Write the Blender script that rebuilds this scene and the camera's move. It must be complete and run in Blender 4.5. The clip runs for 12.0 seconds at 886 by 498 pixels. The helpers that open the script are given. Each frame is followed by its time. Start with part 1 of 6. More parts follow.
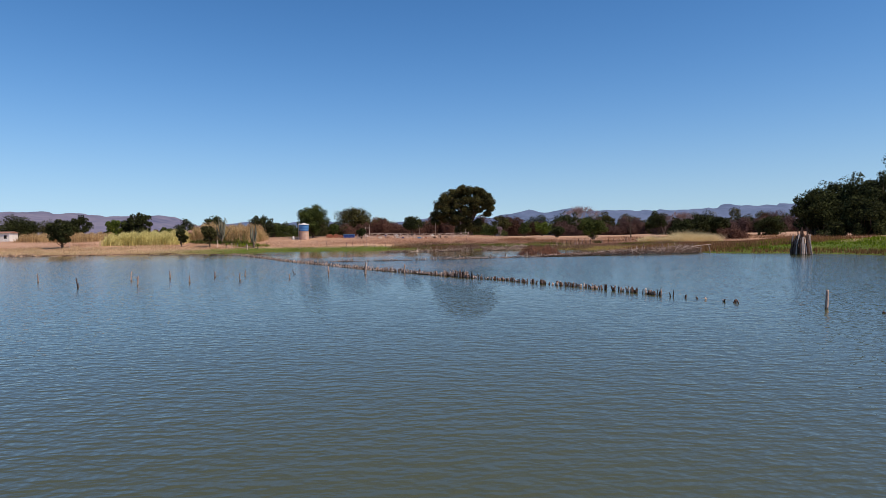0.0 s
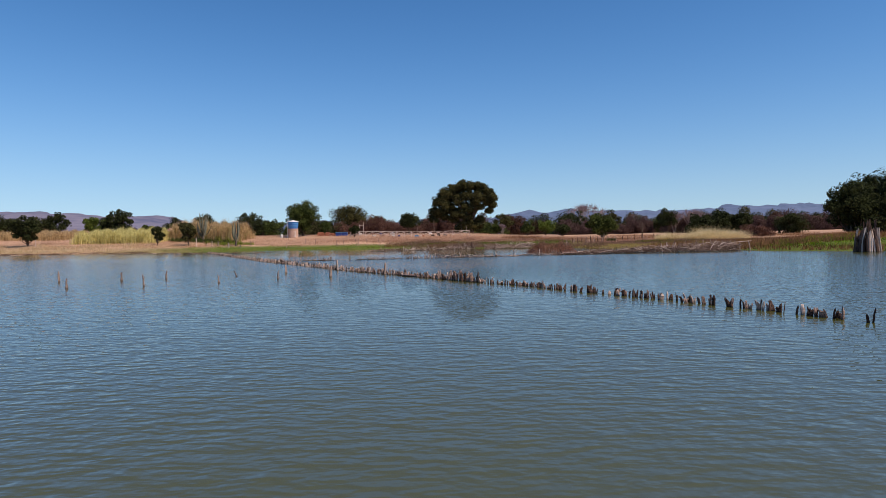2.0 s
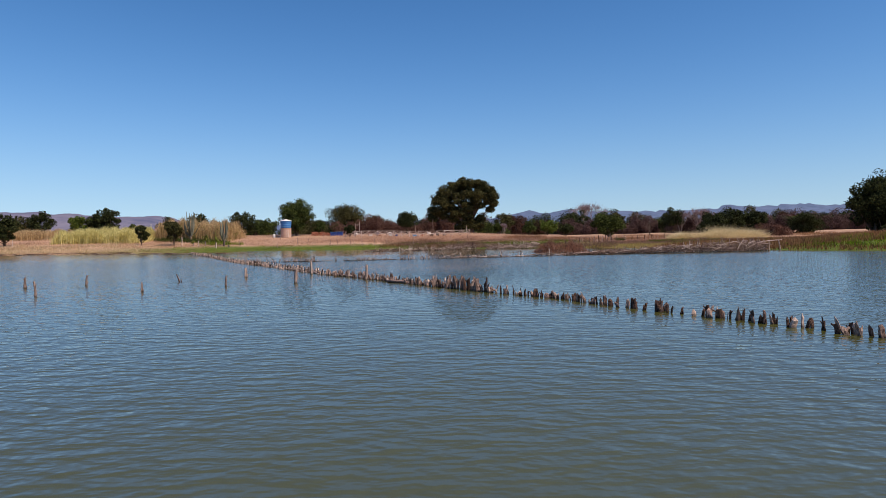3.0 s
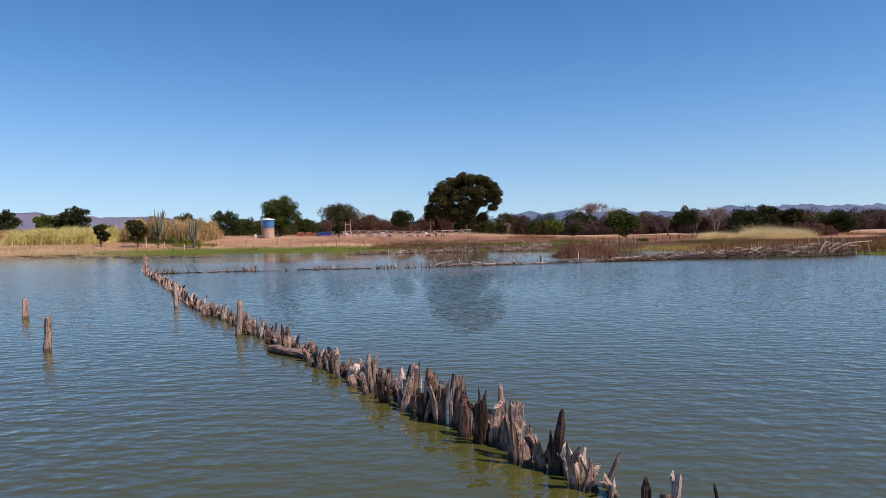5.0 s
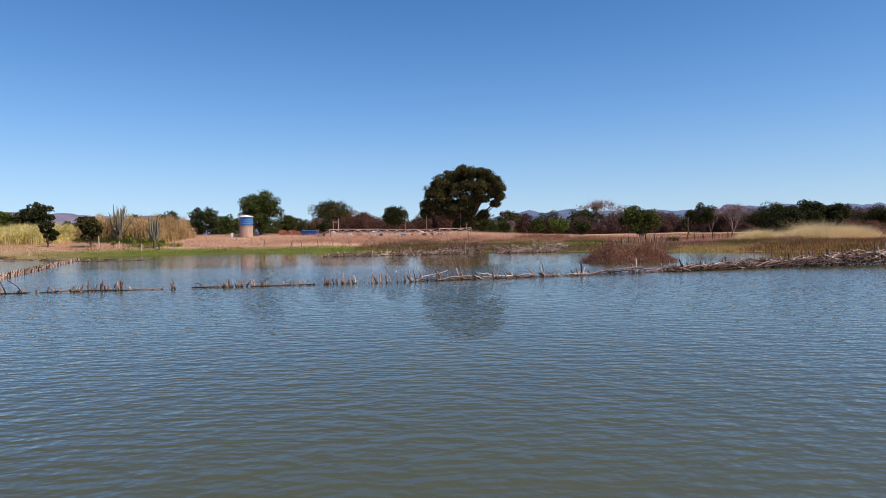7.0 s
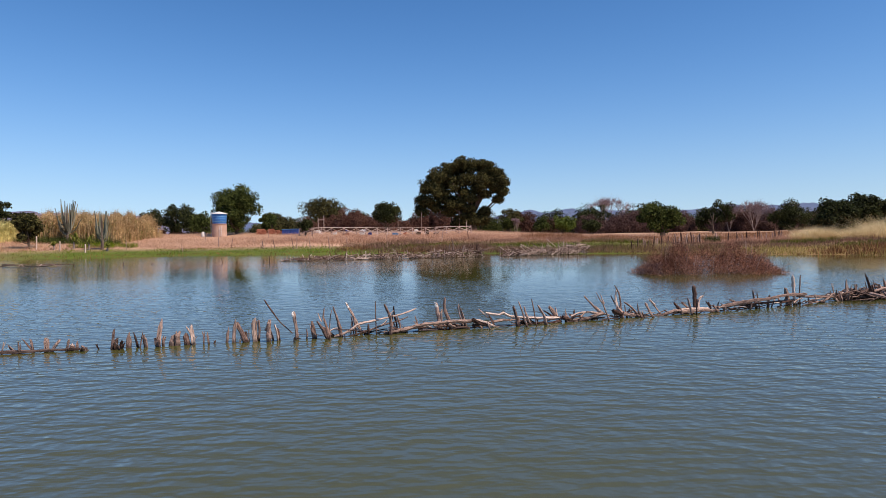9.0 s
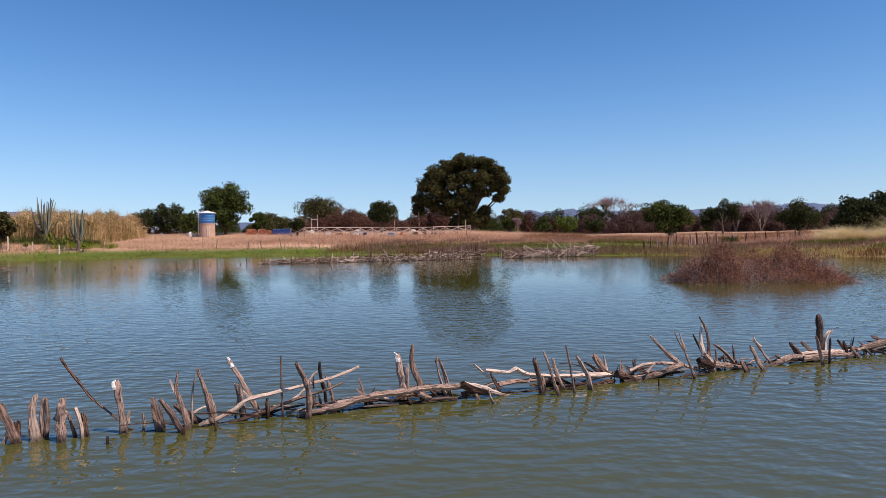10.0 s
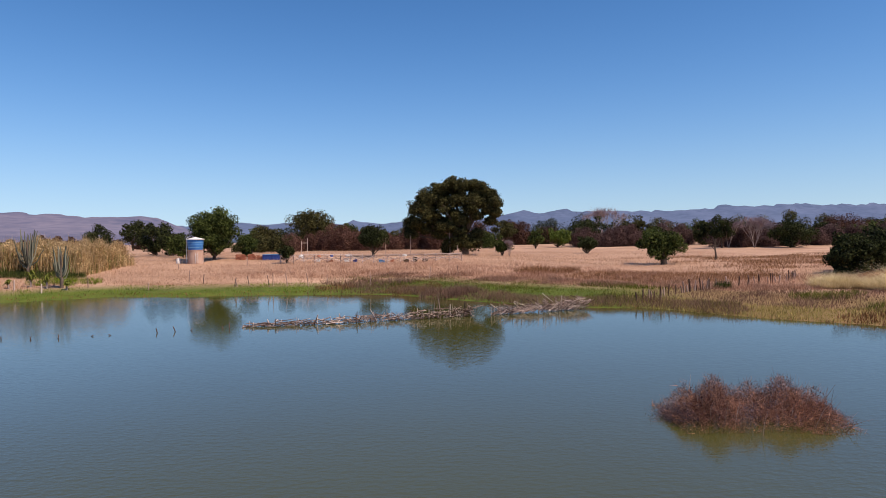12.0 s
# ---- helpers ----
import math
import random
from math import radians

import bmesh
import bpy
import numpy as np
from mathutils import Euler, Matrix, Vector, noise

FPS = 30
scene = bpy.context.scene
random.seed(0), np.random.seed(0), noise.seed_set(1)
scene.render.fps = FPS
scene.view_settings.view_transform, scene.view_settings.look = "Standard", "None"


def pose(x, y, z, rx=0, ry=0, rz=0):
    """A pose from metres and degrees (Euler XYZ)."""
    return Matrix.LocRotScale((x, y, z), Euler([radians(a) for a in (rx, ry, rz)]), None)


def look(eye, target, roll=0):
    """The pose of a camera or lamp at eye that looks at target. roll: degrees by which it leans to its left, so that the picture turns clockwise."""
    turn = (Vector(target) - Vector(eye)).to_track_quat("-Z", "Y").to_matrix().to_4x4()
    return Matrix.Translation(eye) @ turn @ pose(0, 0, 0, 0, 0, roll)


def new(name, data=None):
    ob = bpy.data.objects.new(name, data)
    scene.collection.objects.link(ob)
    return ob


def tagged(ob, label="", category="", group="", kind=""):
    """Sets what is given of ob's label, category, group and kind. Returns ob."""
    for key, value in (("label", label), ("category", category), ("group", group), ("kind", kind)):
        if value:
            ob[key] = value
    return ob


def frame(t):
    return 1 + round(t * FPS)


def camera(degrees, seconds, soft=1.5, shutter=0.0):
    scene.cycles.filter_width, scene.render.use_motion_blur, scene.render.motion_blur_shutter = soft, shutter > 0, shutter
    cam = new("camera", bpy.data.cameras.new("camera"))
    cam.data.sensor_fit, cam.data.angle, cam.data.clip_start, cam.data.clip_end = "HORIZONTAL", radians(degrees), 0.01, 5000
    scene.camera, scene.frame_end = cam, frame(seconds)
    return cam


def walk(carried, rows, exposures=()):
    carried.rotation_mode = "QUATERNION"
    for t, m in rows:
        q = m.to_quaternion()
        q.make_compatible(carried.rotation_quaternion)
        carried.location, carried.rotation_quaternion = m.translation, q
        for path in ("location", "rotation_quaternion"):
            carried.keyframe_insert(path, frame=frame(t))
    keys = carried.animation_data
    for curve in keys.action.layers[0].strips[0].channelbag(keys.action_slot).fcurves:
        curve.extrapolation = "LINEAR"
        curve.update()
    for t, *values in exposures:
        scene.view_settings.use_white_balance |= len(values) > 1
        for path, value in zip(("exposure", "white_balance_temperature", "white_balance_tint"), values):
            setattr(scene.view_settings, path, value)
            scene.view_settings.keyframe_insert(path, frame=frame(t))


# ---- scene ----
cam = camera(70.0, 12.0, 0.75)
LEAN = -0.85
PATH = [
    (0, (0.893, 3.844, 2.463), (0.882, 5.844, 2.432)),
    (0.5, (0.928, 6.7, 2.563), (0.917, 8.7, 2.532)),
    (1, (0.983, 9.697, 2.385), (0.973, 11.697, 2.355)),
    (1.5, (1.034, 12.836, 1.9), (1.024, 14.836, 1.87)),
    (2, (1.122, 16.161, 1.868), (1.111, 18.161, 1.838)),
    (2.5, (1.132, 19.751, 1.92), (1.122, 21.751, 1.891)),
    (3, (1.203, 23.373, 1.661), (1.193, 25.373, 1.633)),
    (5, (1.647, 38.724, 1.714), (1.636, 40.724, 1.688)),
    (5.5, (1.738, 42.527, 1.708), (1.728, 44.527, 1.682)),
    (6, (1.83, 46.308, 1.766), (1.82, 48.308, 1.738)),
    (6.5, (1.93, 50.127, 1.743), (1.921, 52.127, 1.715)),
    (7, (2.025, 53.973, 1.71), (2.016, 55.973, 1.682)),
    (9, (2.681, 68.845, 1.718), (2.671, 70.845, 1.689)),
    (9.5, (2.815, 71.997, 1.726), (2.806, 73.997, 1.699)),
    (10, (3.019, 74.188, 1.731), (3.009, 76.188, 1.703)),
    (10.5, (3.224, 75.253, 2.415), (3.219, 77.253, 2.385)),
    (11, (3.331, 75.54, 3.744), (3.339, 77.54, 3.715)),
    (11.5, (3.463, 75.602, 5.233), (3.473, 77.602, 5.205)),
    (12, (3.571, 75.392, 6.703), (3.58, 77.392, 6.673)),
]
walk(cam, [(t, look(eye, target, LEAN)) for t, eye, target in PATH], [(0, -0.11, 6980, 14), (3, -0.09, 6980, 15), (5, 0.0, 7020, 17), (9.5, 0.04, 7080, 18), (10.5, 0.04, 7080, 18), (12, -0.02, 7080, 18)])

# ---- daylight: clear sky, high sun from the right ----
SUN_EL, SUN_AZ = radians(56), radians(120)  # azimuth from +y towards +x
world = bpy.data.worlds.new("sky")
scene.world = world
world.use_nodes = True
wn = world.node_tree
sky = wn.nodes.new("ShaderNodeTexSky")
sky.sky_type, sky.sun_disc = "NISHITA", False
sky.sun_elevation, sky.sun_rotation = SUN_EL, SUN_AZ
sky.altitude, sky.air_density, sky.dust_density, sky.ozone_density = 2000, 1.0, 1.2, 6.0
# dry upland air: the pale band at the horizon is thin, the blue deepens slowly
ray, split, lift, join = wn.nodes.new("ShaderNodeTexCoord"), wn.nodes.new("ShaderNodeSeparateXYZ"), wn.nodes.new("ShaderNodeMath"), wn.nodes.new("ShaderNodeCombineXYZ")
steep = wn.nodes.new("ShaderNodeMath")
steep.operation, steep.inputs[1].default_value, steep.inputs[2].default_value = "MULTIPLY_ADD", 1.5, 0.34
lift.operation, lift.inputs[2].default_value = "MULTIPLY_ADD", 0.036
wn.links.new(ray.outputs["Generated"], split.inputs[0])
wn.links.new(split.outputs["X"], join.inputs["X"])
wn.links.new(split.outputs["Y"], join.inputs["Y"])
wn.links.new(split.outputs["Z"], lift.inputs[0])
wn.links.new(split.outputs["Z"], steep.inputs[0])
wn.links.new(steep.outputs[0], lift.inputs[1])
wn.links.new(lift.outputs[0], join.inputs["Z"])
wn.links.new(join.outputs[0], sky.inputs["Vector"])
tone = wn.nodes.new("ShaderNodeHueSaturation")
tone.inputs["Saturation"].default_value = 1.34
tone.inputs["Hue"].default_value = 0.503
haze = wn.nodes.new("ShaderNodeGamma")  # thin dry haze evens out the sky
haze.inputs["Gamma"].default_value = 0.8
wn.links.new(sky.outputs[0], haze.inputs["Color"])
wn.links.new(haze.outputs[0], tone.inputs["Color"])
wn.links.new(tone.outputs[0], wn.nodes["Background"].inputs[0])
wn.nodes["Background"].inputs[1].default_value = 0.198
sun = new("sun", bpy.data.lights.new("sun", "SUN"))
sun.data.energy, sun.data.angle, sun.data.color = 5.0, radians(0.5), (1.0, 0.885, 0.76)
to_sun = Vector((math.sin(SUN_AZ) * math.cos(SUN_EL), math.cos(SUN_AZ) * math.cos(SUN_EL), math.sin(SUN_EL)))
sun.matrix_world = look(Vector((0, 80, 60)), Vector((0, 80, 60)) - to_sun)

rng = np.random.default_rng(7)


# ---- materials ----
def material(name, dark, light, scale=1.0, rough=0.85, bump=0.0, fine=0.0, vary="", metal=0.0, stretch=(1, 1, 1), spread=0.25, each=0.9):
    """Two tones mixed by noise at two scales; vary: 'object' or 'island' adds a random tone for each piece."""
    m = bpy.data.materials.new(name)
    m.use_nodes = True
    nt = m.node_tree
    bs = nt.nodes["Principled BSDF"]
    bs.inputs["Roughness"].default_value, bs.inputs["Metallic"].default_value = rough, metal
    bs.inputs["Specular IOR Level"].default_value = 0.25
    co = nt.nodes.new("ShaderNodeTexCoord")
    mp = nt.nodes.new("ShaderNodeMapping")
    mp.inputs["Scale"].default_value = stretch
    nt.links.new(co.outputs["Object"], mp.inputs[0])
    n1, n2 = nt.nodes.new("ShaderNodeTexNoise"), nt.nodes.new("ShaderNodeTexNoise")
    n1.inputs["Scale"].default_value, n1.inputs["Detail"].default_value = scale, 4
    n2.inputs["Scale"].default_value, n2.inputs["Detail"].default_value = fine or scale * 9, 3
    nt.links.new(mp.outputs[0], n1.inputs[0])
    nt.links.new(mp.outputs[0], n2.inputs[0])
    add = nt.nodes.new("ShaderNodeMath")
    add.operation = "ADD"
    nt.links.new(n1.outputs[0], add.inputs[0])
    nt.links.new(n2.outputs[0], add.inputs[1])
    last = add.outputs[0]
    if vary:
        src = nt.nodes.new("ShaderNodeObjectInfo" if vary == "object" else "ShaderNodeNewGeometry")
        rnd = src.outputs["Random" if vary == "object" else "Random Per Island"]
        sc = nt.nodes.new("ShaderNodeMath")
        sc.operation, sc.inputs[1].default_value = "MULTIPLY_ADD", each
        sc.inputs[2].default_value = -each / 2
        nt.links.new(rnd, sc.inputs[0])
        a2 = nt.nodes.new("ShaderNodeMath")
        a2.operation = "ADD"
        nt.links.new(last, a2.inputs[0])
        nt.links.new(sc.outputs[0], a2.inputs[1])
        last = a2.outputs[0]
    mr = nt.nodes.new("ShaderNodeMapRange")
    mr.inputs[1].default_value, mr.inputs[2].default_value = 1 - spread - 0.15, 1 + spread + 0.15
    nt.links.new(last, mr.inputs[0])
    mix = nt.nodes.new("ShaderNodeMix")
    mix.data_type = "RGBA"
    mix.inputs[6].default_value, mix.inputs[7].default_value = (*dark, 1), (*light, 1)
    nt.links.new(mr.outputs[0], mix.inputs[0])
    nt.links.new(mix.outputs[2], bs.inputs["Base Color"])
    if bump:
        bp = nt.nodes.new("ShaderNodeBump")
        bp.inputs["Strength"].default_value, bp.inputs["Distance"].default_value = 0.8, bump
        nt.links.new(n2.outputs[0], bp.inputs["Height"])
        nt.links.new(bp.outputs[0], bs.inputs["Normal"])
    return m


def leafy(name, dark, light, through_light=0.25, spread=0.2):
    m = material(name, dark, light, 0.25, 0.8, 0, 2.0, "island", spread=spread)
    nt = m.node_tree
    bs = nt.nodes["Principled BSDF"]
    bs.inputs["Specular IOR Level"].default_value = 0.1
    col = bs.inputs["Base Color"].links[0].from_socket
    tr, mx = nt.nodes.new("ShaderNodeBsdfTranslucent"), nt.nodes.new("ShaderNodeMixShader")
    mx.inputs[0].default_value = through_light
    nt.links.new(col, tr.inputs[0])
    nt.links.new(bs.outputs[0], mx.inputs[1])
    nt.links.new(tr.outputs[0], mx.inputs[2])
    nt.links.new(mx.outputs[0], nt.nodes["Material Output"].inputs[0])
    return m




def wood(name, dark, light, rough=0.88, cracks=0.43):
    """Grey weathered wood: long grain, split along it by dark cracks, bleached in places."""
    m = material(name, dark, light, 5.0, rough, 0.02, 60.0, "object", stretch=(1, 1, 0.12), each=0.45)
    nt = m.node_tree
    bs = nt.nodes["Principled BSDF"]
    col = bs.inputs["Base Color"].links[0].from_socket
    co, mp, nz = nt.nodes.new("ShaderNodeTexCoord"), nt.nodes.new("ShaderNodeMapping"), nt.nodes.new("ShaderNodeTexNoise")
    mp.inputs["Scale"].default_value = (1, 1, 0.035)
    nz.inputs["Scale"].default_value, nz.inputs["Detail"].default_value = 150, 3
    nt.links.new(co.outputs["Object"], mp.inputs[0])
    nt.links.new(mp.outputs[0], nz.inputs[0])
    split = nt.nodes.new("ShaderNodeMapRange")
    split.inputs[1].default_value, split.inputs[2].default_value = cracks - 0.12, cracks + 0.01
    nt.links.new(nz.outputs[0], split.inputs[0])
    mix = nt.nodes.new("ShaderNodeMix")
    mix.data_type = "RGBA"
    mix.inputs[6].default_value = (dark[0] * 0.8, dark[1] * 0.75, dark[2] * 0.75, 1)
    nt.links.new(split.outputs[0], mix.inputs[0])
    nt.links.new(col, mix.inputs[7])
    nt.links.new(mix.outputs[2], bs.inputs["Base Color"])
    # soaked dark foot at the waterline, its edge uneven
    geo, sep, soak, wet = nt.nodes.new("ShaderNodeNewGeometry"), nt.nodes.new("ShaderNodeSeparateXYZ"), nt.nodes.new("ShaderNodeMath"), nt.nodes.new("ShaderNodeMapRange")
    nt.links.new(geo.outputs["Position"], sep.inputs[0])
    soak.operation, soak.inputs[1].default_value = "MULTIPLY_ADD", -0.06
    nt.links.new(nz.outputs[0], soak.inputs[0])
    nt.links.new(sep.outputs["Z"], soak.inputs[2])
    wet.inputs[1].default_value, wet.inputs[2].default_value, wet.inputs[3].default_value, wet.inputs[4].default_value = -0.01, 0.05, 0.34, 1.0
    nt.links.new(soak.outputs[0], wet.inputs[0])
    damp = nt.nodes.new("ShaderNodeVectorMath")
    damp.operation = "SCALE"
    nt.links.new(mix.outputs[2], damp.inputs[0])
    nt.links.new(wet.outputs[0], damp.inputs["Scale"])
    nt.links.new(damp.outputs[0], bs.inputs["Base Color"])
    bp = nt.nodes.new("ShaderNodeBump")
    bp.inputs["Strength"].default_value, bp.inputs["Distance"].default_value = 1.0, 0.012
    nt.links.new(split.outputs[0], bp.inputs["Height"])
    nt.links.new(bs.inputs["Normal"].links[0].from_socket, bp.inputs["Normal"])
    nt.links.new(bp.outputs[0], bs.inputs["Normal"])
    return m


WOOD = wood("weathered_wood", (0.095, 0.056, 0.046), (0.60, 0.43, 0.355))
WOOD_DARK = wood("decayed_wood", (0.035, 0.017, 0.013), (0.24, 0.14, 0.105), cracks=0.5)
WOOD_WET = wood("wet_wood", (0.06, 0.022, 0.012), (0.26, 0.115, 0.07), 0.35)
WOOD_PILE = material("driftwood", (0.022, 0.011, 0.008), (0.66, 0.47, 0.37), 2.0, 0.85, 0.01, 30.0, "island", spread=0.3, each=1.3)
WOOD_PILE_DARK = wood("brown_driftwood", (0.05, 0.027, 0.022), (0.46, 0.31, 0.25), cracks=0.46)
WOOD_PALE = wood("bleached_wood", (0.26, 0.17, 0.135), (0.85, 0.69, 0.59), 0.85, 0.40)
BARK = material("bark", (0.05, 0.035, 0.025), (0.16, 0.12, 0.09), 2.0, 0.9, 0.03, 12.0)
BARK_GREY = material("grey_bark", (0.2, 0.15, 0.13), (0.42, 0.34, 0.31), 2.0, 0.9, 0.02, 12.0)
LEAF_DARK = leafy("dark_leaves", (0.010, 0.014, 0.006), (0.062, 0.075, 0.025))
LEAF_MID = leafy("green_leaves", (0.013, 0.022, 0.006), (0.105, 0.135, 0.034))
LEAF_OLIVE = leafy("olive_leaves", (0.016, 0.017, 0.007), (0.118, 0.112, 0.040))
LEAF_LIME = leafy("lime_leaves", (0.05, 0.08, 0.015), (0.17, 0.22, 0.04))
LEAF_RUST = leafy("rusty_leaves", (0.035, 0.017, 0.013), (0.13, 0.068, 0.046))
SCRUB_RED = leafy("reddish_scrub", (0.060, 0.027, 0.021), (0.20, 0.105, 0.078), 0.2)
SCRUB_PURPLE = leafy("purplish_scrub", (0.052, 0.030, 0.027), (0.165, 0.098, 0.088), 0.2)
TWIG_RED = leafy("reddish_twigs", (0.05, 0.02, 0.016), (0.55, 0.27, 0.17), 0.25)
LEAF_WINE = leafy("wine_leaves", (0.055, 0.02, 0.018), (0.28, 0.115, 0.085), 0.3)
TWIG_DULL = leafy("dull_twigs", (0.05, 0.035, 0.04), (0.22, 0.15, 0.16), 0.15)
TWIG_GREY = leafy("greyish_twigs", (0.18, 0.13, 0.14), (0.42, 0.32, 0.33), 0.15)
GRASS_DRY = leafy("dry_grass", (0.50, 0.315, 0.205), (0.78, 0.56, 0.40), 0.45, 0.5)
GRASS_RED = leafy("reddish_grass", (0.29, 0.145, 0.092), (0.56, 0.33, 0.225), 0.4, 0.4)
GRASS_SEDGE = leafy("olive_sedge", (0.22, 0.18, 0.05), (0.54, 0.44, 0.16), 0.35, 0.3)
GRASS_PURPLE = leafy("purplish_herbs", (0.13, 0.072, 0.05), (0.34, 0.205, 0.145), 0.35, 0.3)
GRASS_GREEN = leafy("green_grass", (0.045, 0.085, 0.006), (0.24, 0.34, 0.022), 0.4)
GRASS_MEADOW = leafy("meadow_grass", (0.052, 0.066, 0.010), (0.185, 0.20, 0.032), 0.35, 0.3)
GRASS_BROWN = leafy("brown_reeds", (0.14, 0.065, 0.03), (0.38, 0.20, 0.095), 0.3)
GRASS_STRAW = leafy("straw_grass", (0.52, 0.41, 0.21), (0.88, 0.77, 0.50), 0.3)
STRAW_BANK = leafy("bank_straw", (0.40, 0.29, 0.14), (0.82, 0.66, 0.42), 0.4, 0.35)
CANE_DRY = leafy("dry_cane", (0.29, 0.18, 0.08), (0.72, 0.53, 0.29), 0.3)
CANE_YELLOW = leafy("yellow_cane", (0.42, 0.36, 0.11), (0.84, 0.77, 0.36), 0.35)
CACTUS = material("cactus_skin", (0.058, 0.063, 0.043), (0.23, 0.23, 0.17), 1.5, 0.7, 0.01, 14.0, "object")
AGAVE = leafy("agave_leaf", (0.06, 0.085, 0.015), (0.26, 0.28, 0.06), 0.25)
CACTUS_BARK = material("cactus_bark", (0.07, 0.05, 0.04), (0.20, 0.15, 0.12), 2.0, 0.9, 0.01, 12.0)
BRICK = material("brick_red", (0.30, 0.10, 0.055), (0.48, 0.20, 0.12), 3.0, 0.9, 0.003, 40.0, "object")
PLINTH = material("pink_render", (0.40, 0.25, 0.18), (0.60, 0.42, 0.33), 1.2, 0.9, 0.004, 30.0)
TANK_BLUE = material("blue_plastic", (0.03, 0.15, 0.42), (0.06, 0.25, 0.58), 0.6, 0.4, 0.0)
TANK_BAND = material("pale_blue_plastic", (0.10, 0.28, 0.52), (0.16, 0.38, 0.64), 0.6, 0.4, 0.0)
WHITE = material("white_plastic", (0.62, 0.62, 0.6), (0.82, 0.82, 0.8), 1.0, 0.5, 0.0)
TARP_BLUE = material("blue_tarpaulin", (0.012, 0.03, 0.14), (0.04, 0.09, 0.32), 1.5, 0.5, 0.02, 6.0)
PLASTER = material("white_plaster", (0.55, 0.52, 0.48), (0.8, 0.78, 0.74), 0.8, 0.9, 0.003)
ROOF_TILE = material("clay_roof", (0.20, 0.10, 0.07), (0.38, 0.22, 0.16), 1.5, 0.9, 0.01)
DARK_GAP = material("dark_opening", (0.012, 0.011, 0.01), (0.03, 0.028, 0.025), 1.0, 0.9)
# blue of the distant haze is painted into both hill colours
HILL = material("haze_tinted_hill", (0.062, 0.098, 0.175), (0.125, 0.168, 0.27), 0.004, 1.0, 0.0, 0.03)
HILL_NEAR = material("haze_tinted_mesa", (0.072, 0.086, 0.155), (0.205, 0.19, 0.245), 0.005, 1.0, 0.0, 0.035, stretch=(0.6, 1, 3.0))


# scale, stretch, height and turn of each set of ripples
RIPPLES = ((1.6, (0.7, 1.0, 1), 0.015, 8), (5.2, (0.5, 1.0, 1), 0.031, 4), (12.0, (0.6, 1.0, 1), 0.011, -5))
WAVELET = 0.0016


